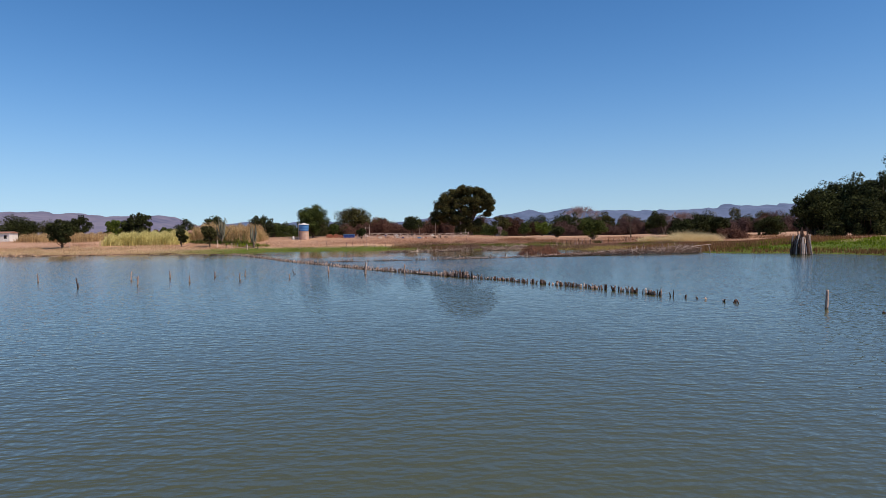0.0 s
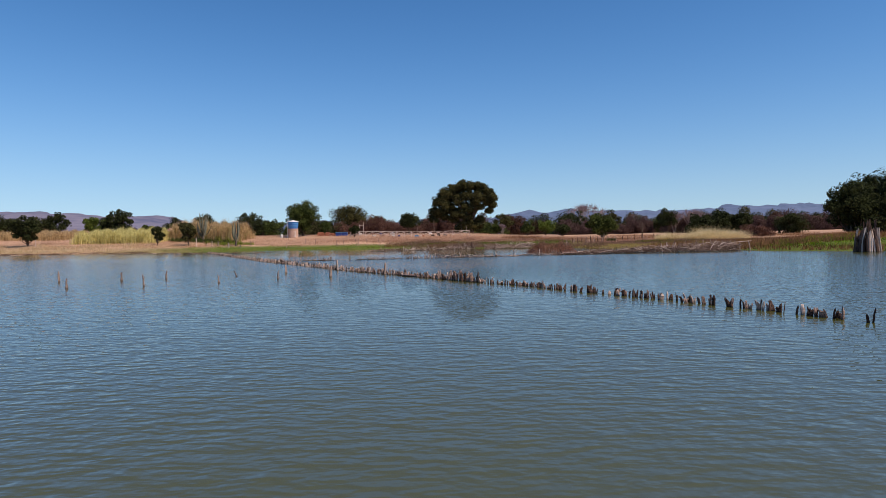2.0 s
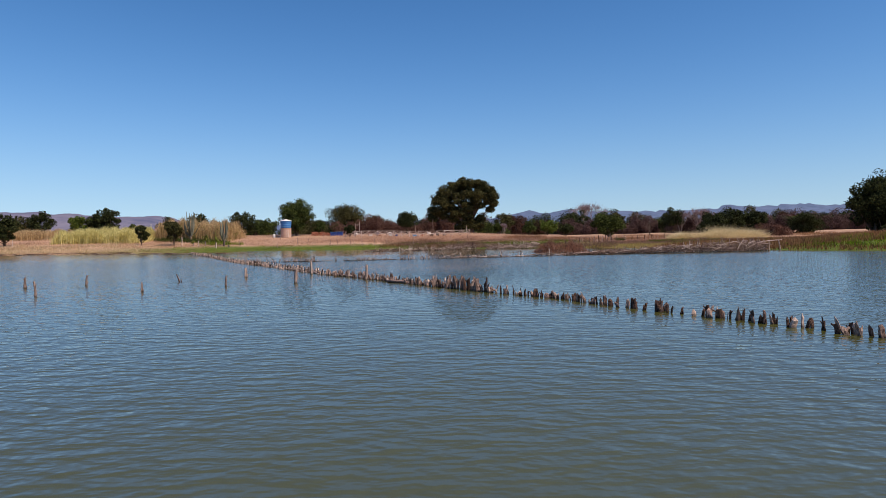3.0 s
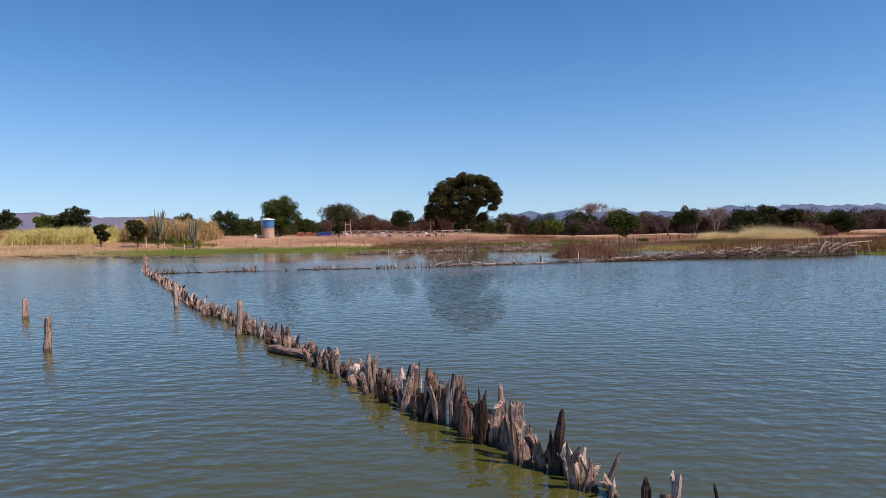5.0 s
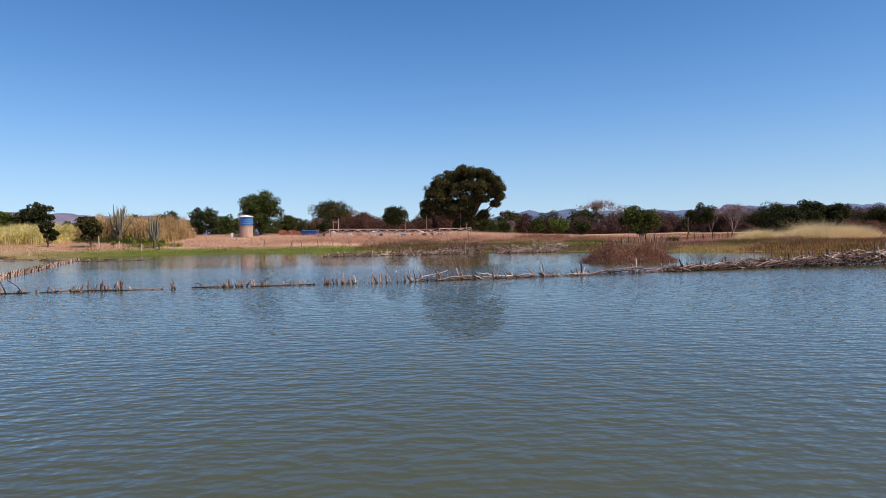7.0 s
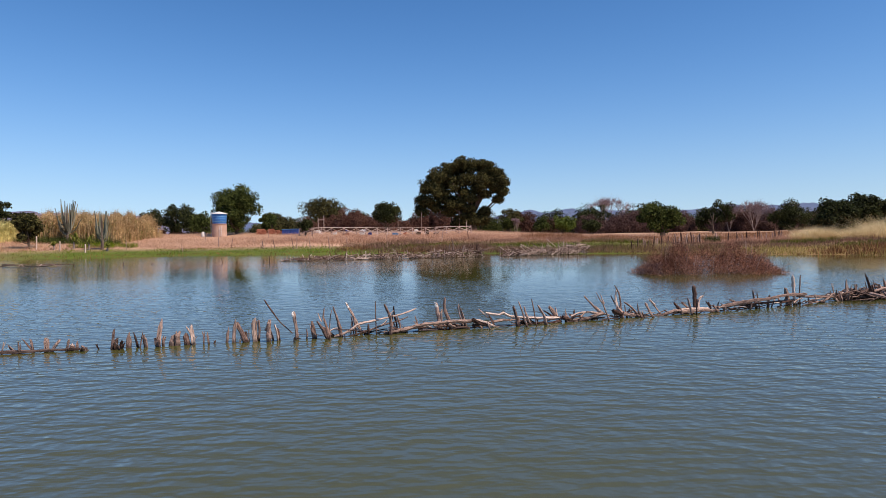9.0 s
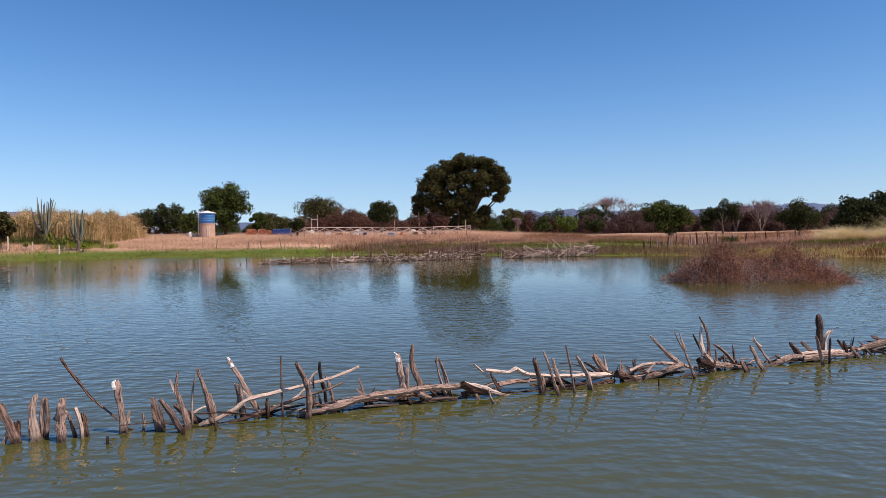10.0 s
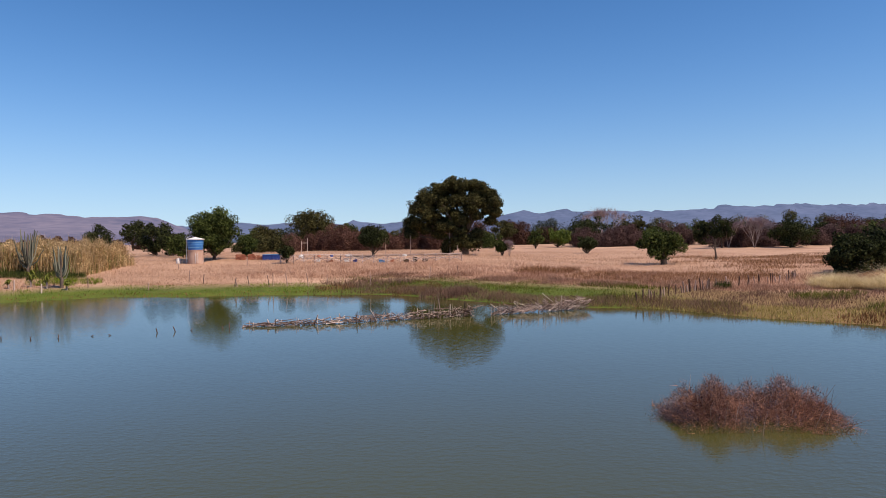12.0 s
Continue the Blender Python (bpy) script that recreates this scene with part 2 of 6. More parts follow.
def water_material():
    m = bpy.data.materials.new("lagoon_water")
    m.use_nodes = True
    nt = m.node_tree
    bs = nt.nodes["Principled BSDF"]
    bs.inputs["Roughness"].default_value, bs.inputs["IOR"].default_value = 0.03, 1.98
    co = nt.nodes.new("ShaderNodeTexCoord")
    big = nt.nodes.new("ShaderNodeTexNoise")
    big.inputs["Scale"].default_value, big.inputs["Detail"].default_value = 0.05, 3
    nt.links.new(co.outputs["Object"], big.inputs[0])
    mix = nt.nodes.new("ShaderNodeMix")
    mix.data_type = "RGBA"
    mix.inputs[6].default_value, mix.inputs[7].default_value = (0.058, 0.061, 0.015, 1), (0.072, 0.076, 0.020, 1)
    nt.links.new(big.outputs[0], mix.inputs[0])
    nt.links.new(mix.outputs[2], bs.inputs["Base Color"])
    # wind ripples: height of the surface at a place, as a sum of noises with short crests and one steep-fronted wave train
    def surface(place):
        heights = []
        for scale, stretch, dist, turn in RIPPLES:
            mp, nz = nt.nodes.new("ShaderNodeMapping"), nt.nodes.new("ShaderNodeTexNoise")
            mp.inputs["Scale"].default_value, mp.inputs["Rotation"].default_value = stretch, (0, 0, radians(turn))
            nz.inputs["Scale"].default_value, nz.inputs["Detail"].default_value = scale, 1
            nt.links.new(place, mp.inputs[0])
            nt.links.new(mp.outputs[0], nz.inputs[0])
            peak, ml = nt.nodes.new("ShaderNodeMath"), nt.nodes.new("ShaderNodeMath")
            peak.operation, peak.inputs[1].default_value = "POWER", 1.7  # sharp crests, wide troughs
            ml.operation, ml.inputs[1].default_value = "MULTIPLY", dist
            nt.links.new(nz.outputs[0], peak.inputs[0])
            nt.links.new(peak.outputs[0], ml.inputs[0])
            heights.append(ml.outputs[0])
        wv, ml = nt.nodes.new("ShaderNodeTexWave"), nt.nodes.new("ShaderNodeMath")
        wv.wave_type, wv.bands_direction, wv.wave_profile = "BANDS", "Y", "SIN"
        wv.inputs["Scale"].default_value, wv.inputs["Distortion"].default_value = 1.25, 9.0
        wv.inputs["Detail"].default_value, wv.inputs["Detail Scale"].default_value = 1.0, 1.3
        nt.links.new(place, wv.inputs[0])
        ml.operation, ml.inputs[1].default_value = "MULTIPLY", WAVELET
        nt.links.new(wv.outputs["Fac"], ml.inputs[0])
        heights.append(ml.outputs[0])
        total = heights[0]
        for h in heights[1:]:
            ad = nt.nodes.new("ShaderNodeMath")
            ad.operation = "ADD"
            nt.links.new(total, ad.inputs[0])
            nt.links.new(h, ad.inputs[1])
            total = ad.outputs[0]
        return total

    step = 0.012
    here = surface(co.outputs["Object"])
    slopes = []
    for way in ((step, 0, 0), (0, step, 0)):
        off, dif = nt.nodes.new("ShaderNodeVectorMath"), nt.nodes.new("ShaderNodeMath")
        off.operation, off.inputs[1].default_value = "ADD", way
        nt.links.new(co.outputs["Object"], off.inputs[0])
        dif.operation = "SUBTRACT"
        nt.links.new(here, dif.inputs[0])
        nt.links.new(surface(off.outputs[0]), dif.inputs[1])
        slopes.append(dif.outputs[0])
    # calmer water in the lee of the branch fence
    sep, lee = nt.nodes.new("ShaderNodeSeparateXYZ"), nt.nodes.new("ShaderNodeMapRange")
    nt.links.new(co.outputs["Object"], sep.inputs[0])
    nt.links.new(sep.outputs["Y"], lee.inputs[0])
    lee.inputs[1].default_value, lee.inputs[2].default_value, lee.inputs[3].default_value, lee.inputs[4].default_value = 78, 100, 0.0, 1.0
    side, both, keep = nt.nodes.new("ShaderNodeMapRange"), nt.nodes.new("ShaderNodeMath"), nt.nodes.new("ShaderNodeMath")
    nt.links.new(sep.outputs["X"], side.inputs[0])
    side.inputs[1].default_value, side.inputs[2].default_value, side.inputs[3].default_value, side.inputs[4].default_value = -34, -16, 0.7, 1.0
    both.operation, keep.operation = "MULTIPLY", "MULTIPLY_ADD"
    nt.links.new(lee.outputs[0], both.inputs[0])
    nt.links.new(side.outputs[0], both.inputs[1])
    nt.links.new(both.outputs[0], keep.inputs[0])
    keep.inputs[1].default_value, keep.inputs[2].default_value = -0.8, 1.0
    tilt = nt.nodes.new("ShaderNodeCombineXYZ")
    tilt.inputs["Z"].default_value = 1.0
    for slope, way in zip(slopes, "XY"):
        lean, least, ml = nt.nodes.new("ShaderNodeMath"), nt.nodes.new("ShaderNodeMath"), nt.nodes.new("ShaderNodeMath")
        # y tilt biased to -y: long fronts, narrow backs, reflection lifted from bank to sky
        lean.operation, lean.inputs[1].default_value, lean.inputs[2].default_value = "MULTIPLY_ADD", 1 / step, -0.046 if way == "Y" else 0.0
        least.operation, least.inputs[1].default_value = "MINIMUM", 0.01 if way == "Y" else 1.0
        ml.operation = "MULTIPLY"
        nt.links.new(slope, lean.inputs[0])
        nt.links.new(lean.outputs[0], least.inputs[0])
        nt.links.new(least.outputs[0], ml.inputs[0])
        nt.links.new(keep.outputs[0], ml.inputs[1])
        nt.links.new(ml.outputs[0], tilt.inputs[way])
    up = nt.nodes.new("ShaderNodeVectorMath")
    up.operation = "NORMALIZE"
    nt.links.new(tilt.outputs[0], up.inputs[0])
    nt.links.new(up.outputs[0], bs.inputs["Normal"])
    return m


def ground_material():
    """Bare earth, green bank and dry field by the vegetation grown there (attribute 'moist'), broken by noise."""
    m = material("earth_and_grass", (0.29, 0.165, 0.10), (0.56, 0.365, 0.25), 0.12, 0.95, 0.03, 2.5, stretch=(0.5, 1.6, 1), spread=0.12)
    nt = m.node_tree
    bs = nt.nodes["Principled BSDF"]
    dry = bs.inputs["Base Color"].links[0].from_socket
    at = nt.nodes.new("ShaderNodeAttribute")
    at.attribute_name = "moist"
    nz, co = nt.nodes.new("ShaderNodeTexNoise"), nt.nodes.new("ShaderNodeTexCoord")
    nz.inputs["Scale"].default_value = 0.6
    nt.links.new(co.outputs["Object"], nz.inputs[0])
    green = nt.nodes.new("ShaderNodeMix")
    green.data_type = "RGBA"
    green.inputs[6].default_value, green.inputs[7].default_value = (0.036, 0.070, 0.008, 1), (0.135, 0.165, 0.022, 1)
    nt.links.new(nz.outputs[0], green.inputs[0])
    rust, reedy, patch = nt.nodes.new("ShaderNodeAttribute"), nt.nodes.new("ShaderNodeMix"), nt.nodes.new("ShaderNodeMix")
    rust.attribute_name = "reedy"
    reedy.data_type = patch.data_type = "RGBA"
    patch.inputs[6].default_value, patch.inputs[7].default_value = (0.16, 0.13, 0.04, 1), (0.30, 0.17, 0.085, 1)
    nt.links.new(nz.outputs[0], patch.inputs[0])
    nt.links.new(rust.outputs["Fac"], reedy.inputs[0])
    nt.links.new(green.outputs[2], reedy.inputs[6])
    nt.links.new(patch.outputs[2], reedy.inputs[7])
    mix = nt.nodes.new("ShaderNodeMix")
    mix.data_type = "RGBA"
    nt.links.new(at.outputs["Fac"], mix.inputs[0])
    nt.links.new(dry, mix.inputs[6])
    nt.links.new(reedy.outputs[2], mix.inputs[7])
    nt.links.new(mix.outputs[2], bs.inputs["Base Color"])
    return m


# ---- geometry helpers ----
class Geo:
    """Collects vertices and faces of one mesh."""

    def __init__(self):
        self.v, self.f = [], []

    def tube(self, pts, radii, sides=6, rough=0.0, cap=True):
        """A branch along pts with the radii given; rough makes the section uneven."""
        n0 = len(self.v)
        pts = [Vector(p) for p in pts]
        a = None
        flute = [1 + rough * random.uniform(-1, 1) for _ in range(sides)]
        for i, p in enumerate(pts):
            d = (pts[min(i + 1, len(pts) - 1)] - pts[max(i - 1, 0)]).normalized()
            if a is None:
                a = Vector((0, 0, 1)).cross(d) if abs(d.z) < 0.9 else Vector((1, 0, 0)).cross(d)
            a = (a - d * a.dot(d)).normalized()
            b = d.cross(a)
            for k in range(sides):
                w = 2 * math.pi * k / sides
                r = radii[i] * flute[k] * (1 + 0.45 * rough * random.uniform(-1, 1))
                self.v.append(tuple(p + a * (math.cos(w) * r) + b * (math.sin(w) * r)))
        for i in range(len(pts) - 1):
            for k in range(sides):
                a, b = n0 + i * sides + k, n0 + i * sides + (k + 1) % sides
                self.f.append((a, b, b + sides, a + sides))
        if cap:
            self.f.append(tuple(n0 + k for k in reversed(range(sides))))
            self.f.append(tuple(n0 + (len(pts) - 1) * sides + k for k in range(sides)))
        return self

    def box(self, x0, x1, y0, y1, z0, z1):
        n = len(self.v)
        self.v += [(x, y, z) for z in (z0, z1) for y in (y0, y1) for x in (x0, x1)]
        self.f += [tuple(n + i for i in q) for q in ((0, 2, 3, 1), (4, 5, 7, 6), (0, 1, 5, 4), (2, 6, 7, 3), (0, 4, 6, 2), (1, 3, 7, 5))]
        return self

    def lathe(self, profile, sides=32):
        n0 = len(self.v)
        for r, z in profile:
            self.v += [(r * math.cos(2 * math.pi * k / sides), r * math.sin(2 * math.pi * k / sides), z) for k in range(sides)]
        for i in range(len(profile) - 1):
            for k in range(sides):
                a, b = n0 + i * sides + k, n0 + i * sides + (k + 1) % sides
                self.f.append((a, b, b + sides, a + sides))
        self.f.append(tuple(n0 + (len(profile) - 1) * sides + k for k in range(sides)))
        return self

    def mesh(self, name, mat, smooth=False):
        me = bpy.data.meshes.new(name)
        me.from_pydata(self.v, [], self.f)
        me.materials.append(mat)
        if smooth:
            me.polygons.foreach_set("use_smooth", [True] * len(me.polygons))
        return me


def card_mesh(name, corners, mat):
    """A mesh of many separate small faces; corners: array (count, 3 or 4, 3)."""
    n, k, _ = corners.shape
    me = bpy.data.meshes.new(name)
    me.vertices.add(n * k)
    me.vertices.foreach_set("co", corners.reshape(-1).astype(np.float32))
    me.loops.add(n * k)
    me.loops.foreach_set("vertex_index", np.arange(n * k, dtype=np.int32))
    me.polygons.add(n)
    me.polygons.foreach_set("loop_start", np.arange(0, n * k, k, dtype=np.int32))
    me.update(calc_edges=True)
    me.materials.append(mat)
    return me


def part(name, me, parent, label=""):
    ob = new(name, me)
    ob.parent = parent
    return tagged(ob, label)


def thing(name, x, y, z, label, category, group=""):
    ob = new(name)
    ob.empty_display_size = 0.2
    ob.location = (x, y, z)
    return tagged(ob, label, category, group)


def unit(a):
    return a / np.maximum(np.linalg.norm(a, axis=1, keepdims=True), 1e-6)


def leaf_cards(centres, outward, size, long=1.7):
    """Pointed leaves at the centres, facing roughly outward."""
    n = len(centres)
    nor = unit(outward + rng.normal(0, 0.75, (n, 3)))
    t = unit(np.cross(nor, rng.normal(0, 1, (n, 3))))
    b = np.cross(nor, t)
    s = (size * rng.uniform(0.6, 1.35, n))[:, None]
    return np.stack([centres - t * s * 0.5 * long, centres - b * s * 0.42, centres + t * s * 0.5 * long, centres + b * s * 0.42], 1)


def blades(xyz, height, width, lean=0.25):
    """Grass blades: one narrow triangle each, standing on xyz."""
    n = len(xyz)
    yaw = rng.uniform(0, math.pi, n)
    h = height * rng.uniform(0.55, 1.25, n)
    w = width * rng.uniform(0.6, 1.4, n) * 0.5
    off = np.stack([np.cos(yaw) * w, np.sin(yaw) * w, np.zeros(n)], 1)
    tip = xyz + np.stack([rng.normal(0, lean, n) * h, rng.normal(0, lean, n) * h, h], 1)
    return np.stack([xyz - off, xyz + off, tip], 1)


def twigs(base, tip, width):
    """Thin twigs as narrow triangles from base to tip, in two crossed planes."""
    n = len(base)
    d = unit(tip - base)
    a = unit(np.cross(d, rng.normal(0, 1, (n, 3)))) * (width * 0.5)
    return np.stack([base - a, base + a, tip], 1)


# ---- plan of the lagoon: its shore, and the land round it ----
SHORE = np.array([(-140, 140), (-105, 143), (-80, 141), (-62, 143), (-50, 149), (-43.8, 153), (-38, 155.5), (-31, 155), (-20, 154.5),
                  (-7, 155.5), (1.8, 149), (9, 141), (18, 135), (22.7, 134.5), (27.8, 128.8), (32, 124), (35, 121), (40, 112), (39.5, 101),
                  (38, 96), (40, 91), (44, 87), (47.5, 82), (49, 73), (62, 60), (110, 30), (130, -60), (60, -120), (-60, -130), (-150, -60), (-170, 60)], float)


def inland(x, y):
    """Metres from the shore: positive on land, negative in the water."""
    x, y = np.asarray(x, float), np.asarray(y, float)
    best = np.full(x.shape, 1e9)
    inside = np.zeros(x.shape, bool)
    for (ax, ay), (bx, by) in zip(SHORE, np.roll(SHORE, -1, axis=0)):
        dx, dy = bx - ax, by - ay
        k = np.clip(((x - ax) * dx + (y - ay) * dy) / (dx * dx + dy * dy), 0, 1)
        best = np.minimum(best, np.hypot(x - ax - k * dx, y - ay - k * dy))
        cross = ((ay > y) != (by > y)) & (x < dx * (y - ay) / (dy if dy else 1e-9) + ax)
        inside ^= cross
    wob = 0.7 * np.sin(x * 0.31 + 1.3) * np.sin(y * 0.23) + 0.4 * np.sin(x * 0.9 + y * 0.7)
    return np.where(inside, -best, best) + wob


def land(x, y):
    """Height of the ground."""
    x, y = np.asarray(x, float), np.asarray(y, float)
    s = inland(x, y)
    right = 1 / (1 + np.exp(np.clip(-(x - 22) / 7, -50, 50)))
    near = 1 / (1 + np.exp(np.clip((y - 112) / 6, -50, 50))) * right
    slope = 0.066 * (1 - right) + 0.018 * right
    t = np.clip(s, 0, 45)
    up = 0.55 * (1 - np.exp(-t / 3.5)) + slope * t + 0.062 * near * np.minimum(t, 17) + np.clip(s - 45, 0, 160) * (0.004 + 0.011 * right)
    bumps = 0.12 * np.sin(x * 0.21 + y * 0.13) * np.sin(y * 0.17 - x * 0.05)
    return np.where(s > 0, up + bumps * np.clip(s / 8, 0, 1), np.maximum(-1.5, 0.22 * s))


def gz(x, y):
    return float(land(np.array([x]), np.array([y]))[0])


def axis(lo, a, b, hi, step, n=26):
    return np.concatenate([a - np.geomspace(step, a - lo, n)[::-1], np.arange(a, b, step), b + np.geomspace(step, hi - b, n)])


gx, gy = axis(-4700, -150, 130, 4700, 1.6), axis(-3000, 60, 240, 4850, 1.6)
X, Y = np.meshgrid(gx, gy)
Z = land(X, Y)
nx, ny = len(gx), len(gy)
idx = np.arange(nx * ny).reshape(ny, nx)
quads = np.stack([idx[:-1, :-1], idx[:-1, 1:], idx[1:, 1:], idx[1:, :-1]], -1).reshape(-1, 4)
gm = bpy.data.meshes.new("ground")
gm.from_pydata(np.stack([X, Y, Z], -1).reshape(-1, 3).tolist(), [], quads.tolist())
S = inland(X, Y)
reedy = np.clip((X - 20) / 10, 0, 1) * np.clip((Y - 104) / 8, 0, 1)
moist = np.clip((9 + 5 * np.clip((X + 6) / 8, 0, 1) + 3 * reedy - S) / 5, 0, 1) * np.clip((X + 78) / 30, 0.2, 1)
gm.attributes.new("reedy", "FLOAT", "POINT").data.foreach_set("value", reedy.reshape(-1).astype(np.float32))
gm.attributes.new("moist", "FLOAT", "POINT").data.foreach_set("value", moist.reshape(-1).astype(np.float32))
gm.materials.append(ground_material())
gm.polygons.foreach_set("use_smooth", [True] * len(gm.polygons))
ground = tagged(new("ground", gm), "dry pinkish field with a green grassy bank at the lagoon", "ground", kind="structure")

wg = Geo()
wg.v, wg.f = [(-190, -150, 0), (150, -150, 0), (150, 175, 0), (-190, 175, 0)], [(0, 1, 2, 3)]
water = tagged(new("water", wg.mesh("water", water_material())), "rippled green lagoon water reflecting the blue sky", "water", kind="structure")


def ridge(name, y, x0, x1, tops, depth, mat, label, rough):
    """A far range of hills: a row of slopes whose crest follows tops, (x, height) pairs, with eroded noise."""
    n, rows = 240, 9
    xs = np.linspace(x0, x1, n)
    crest = np.interp(xs, [p[0] for p in tops], [p[1] for p in tops])
    v, f = [], []
    for j in range(rows):
        k = j / (rows - 1)
        for i, x in enumerate(xs):
            e = noise.fractal(Vector((x * 0.004, k * 2.0, y * 0.01)), 1.0, 2.0, 4)
            e2 = noise.fractal(Vector((x * 0.015, k * 4.0, 3.1)), 1.0, 2.0, 3)
            v.append((x, y - depth * (1 - k) + 70 * e, max(0.0, crest[i] * k ** 0.8 * (1 + 0.10 * e) + rough * k * (e + 0.9 * e2))))
    for j in range(rows - 1):
        for i in range(n - 1):
            a = j * n + i
            f.append((a, a + 1, a + n + 1, a + n))
    g = Geo()
    g.v, g.f = v, f
    return tagged(new(name, g.mesh(name, mat, True)), label, "hills", kind="structure")


# far ranges: their haze lies in the material colour, not in the air
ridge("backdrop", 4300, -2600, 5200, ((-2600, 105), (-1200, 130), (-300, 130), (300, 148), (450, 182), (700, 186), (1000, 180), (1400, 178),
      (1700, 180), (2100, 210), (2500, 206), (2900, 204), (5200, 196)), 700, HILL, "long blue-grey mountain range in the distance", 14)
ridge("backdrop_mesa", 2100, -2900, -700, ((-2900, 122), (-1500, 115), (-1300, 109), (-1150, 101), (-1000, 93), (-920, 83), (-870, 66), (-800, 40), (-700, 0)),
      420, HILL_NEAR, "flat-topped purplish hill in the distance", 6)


# ---- trees and bushes ----
def crown_points(clumps, per, spread=1.0):
    """Leaf places and outward ways in rounded clumps, each (x, y, z, radius across, radius up)."""
    pts, out = [], []
    for x, y, z, r, rz in clumps:
        d = unit(rng.normal(0, 1, (per, 3)))
        k = rng.uniform(0.35, 1.0, (per, 1)) ** 0.5 * spread
        lump = 1 + 0.22 * np.sin(d[:, :1] * 5 + x) * np.sin(d[:, 1:2] * 6 + y)
        pts.append(np.array([x, y, z]) + d * k * lump * np.array([r, r, rz]))
        out.append(d + np.array([0, 0, 0.35]))
    return np.concatenate(pts), np.concatenate(out)


def tree(name, x, y, height, width, mat, label, bottom=0.3, clumps=22, per=110, leaf=0.42, trunk=0.25, lean=0.0, bark=None, round_top=False, hollow=0.0, category="tree", group="", sink=0.15):
    """A tapered trunk with limbs, and a crown of separate leaf clumps with gaps between them."""
    z = gz(x, y)
    t = thing(name, x, y, z - sink, label, category, group)
    hb, rx, rz = height * bottom, width / 2, height * (1 - bottom) / 2
    cz = hb + rz
    cl = []
    for i in range(clumps):
        d = Vector(rng.normal(0, 1, 3)).normalized()
        k = random.uniform(0.35, 0.92) if not round_top else random.uniform(0.2, 0.74)
        px, py, pz = d.x * k * rx, d.y * k * rx, d.z * k * rz
        if hollow and px > 0 and pz < 0 and random.random() < hollow:
            continue
        r = rx * random.uniform(0.2, 0.36) * (1.25 if round_top else 1)
        cl.append((px + lean, py, cz + pz, r, min(r * 0.8, rz * 0.6)))
    g = Geo()
    top = Vector((lean * 0.6, 0, hb + rz * 0.35))
    g.tube([(0, 0, -0.3), (lean * 0.1, 0.03, hb * 0.3), (lean * 0.3, 0, hb * 0.7), tuple(top)], [trunk * 1.5, trunk * 1.05, trunk * 0.9, trunk * 0.55], 8, 0.12)
    for px, py, pz, r, _ in cl[:: max(1, len(cl) // 9)]:
        s = Vector((0, 0, hb * random.uniform(0.45, 0.9)))
        e = Vector((px, py, pz))
        m1 = s.lerp(e, 0.5) + Vector((random.uniform(-0.1, 0.1) * width, 0, -0.06 * height))
        g.tube([s, m1, e], [trunk * 0.5, trunk * 0.3, trunk * 0.1], 5, 0.1)
    part("trunk", g.mesh("trunk", bark or BARK, True), t)
    p, o = crown_points(cl, per)
    keep = p[:, 2] > 0.15
    part("crown", card_mesh("crown", leaf_cards(p[keep], o[keep], leaf), mat), t)
    return t


def bare_tree(x, y, height, width, label, mat=None):
    z = gz(x, y)
    t = thing("bare_tree", x, y, z - 0.2, label, "tree")
    g, tips = Geo(), []

    def grow(p, d, length, r, depth):
        e = p + d * length
        g.tube([p, p.lerp(e, 0.5) + Vector((random.uniform(-1, 1), random.uniform(-1, 1), 0)) * length * 0.06, e], [r, r * 0.8, r * 0.62], 5, 0.08, False)
        if depth == 0:
            tips.append((e, d))
            return
        for _ in range(3):
            nd = (d + Vector((random.uniform(-1, 1) * width / height * 0.85, random.uniform(-1, 1) * 0.6, random.uniform(0.25, 0.8)))).normalized()
            grow(e, nd, length * random.uniform(0.64, 0.82), r * 0.62, depth - 1)

    for k in range(4):
        w = k * 1.57 + random.uniform(-0.5, 0.5)
        grow(Vector((0, 0, 0)), Vector((math.cos(w) * 0.5 * width / height, math.sin(w) * 0.4, 1)).normalized(), height * 0.27, height * 0.013, 4)
    part("trunk", g.mesh("trunk", BARK_GREY, True), t)
    b = np.array([e for e, _ in tips for _ in range(7)])
    d = np.array([tuple(dd) for _, dd in tips for _ in range(7)])
    tip = b + (d * 0.7 + rng.normal(0, 0.5, d.shape)) * height * 0.1
    part("crown", card_mesh("crown", twigs(b, tip, 0.03 + 0.0035 * height), mat or TWIG_GREY), t, "fine leafless twigs")
    return t


def thicket(name, x0, x1, y, height, mat, label, clumps=40, leaf=0.4, depth=6, category="bushes", per=150, long=1.7):
    """A long belt of scrub: many rounded clumps of small leaves or twigs, uneven along the top."""
    cl = []
    for i in range(clumps):
        x, yy = random.uniform(x0, x1), y + random.uniform(-depth / 2, depth / 2)
        h = height * (0.72 + 0.2 * math.sin(x * 0.35 + y) + 0.12 * math.sin(x * 0.9)) * random.uniform(0.75, 1.1)
        r = height * random.uniform(0.17, 0.3)
        z = gz(x, yy)
        for zz in (h - r, (h - r) * 0.55, r * 0.6):
            cl.append((x + random.uniform(-r, r) * 0.6, yy, z + zz, r * random.uniform(0.9, 1.25), r))
    p, o = crown_points(cl, per)
    return tagged(new(name, card_mesh(name, leaf_cards(p, o, leaf, long), mat)), label, category, kind="stuff")


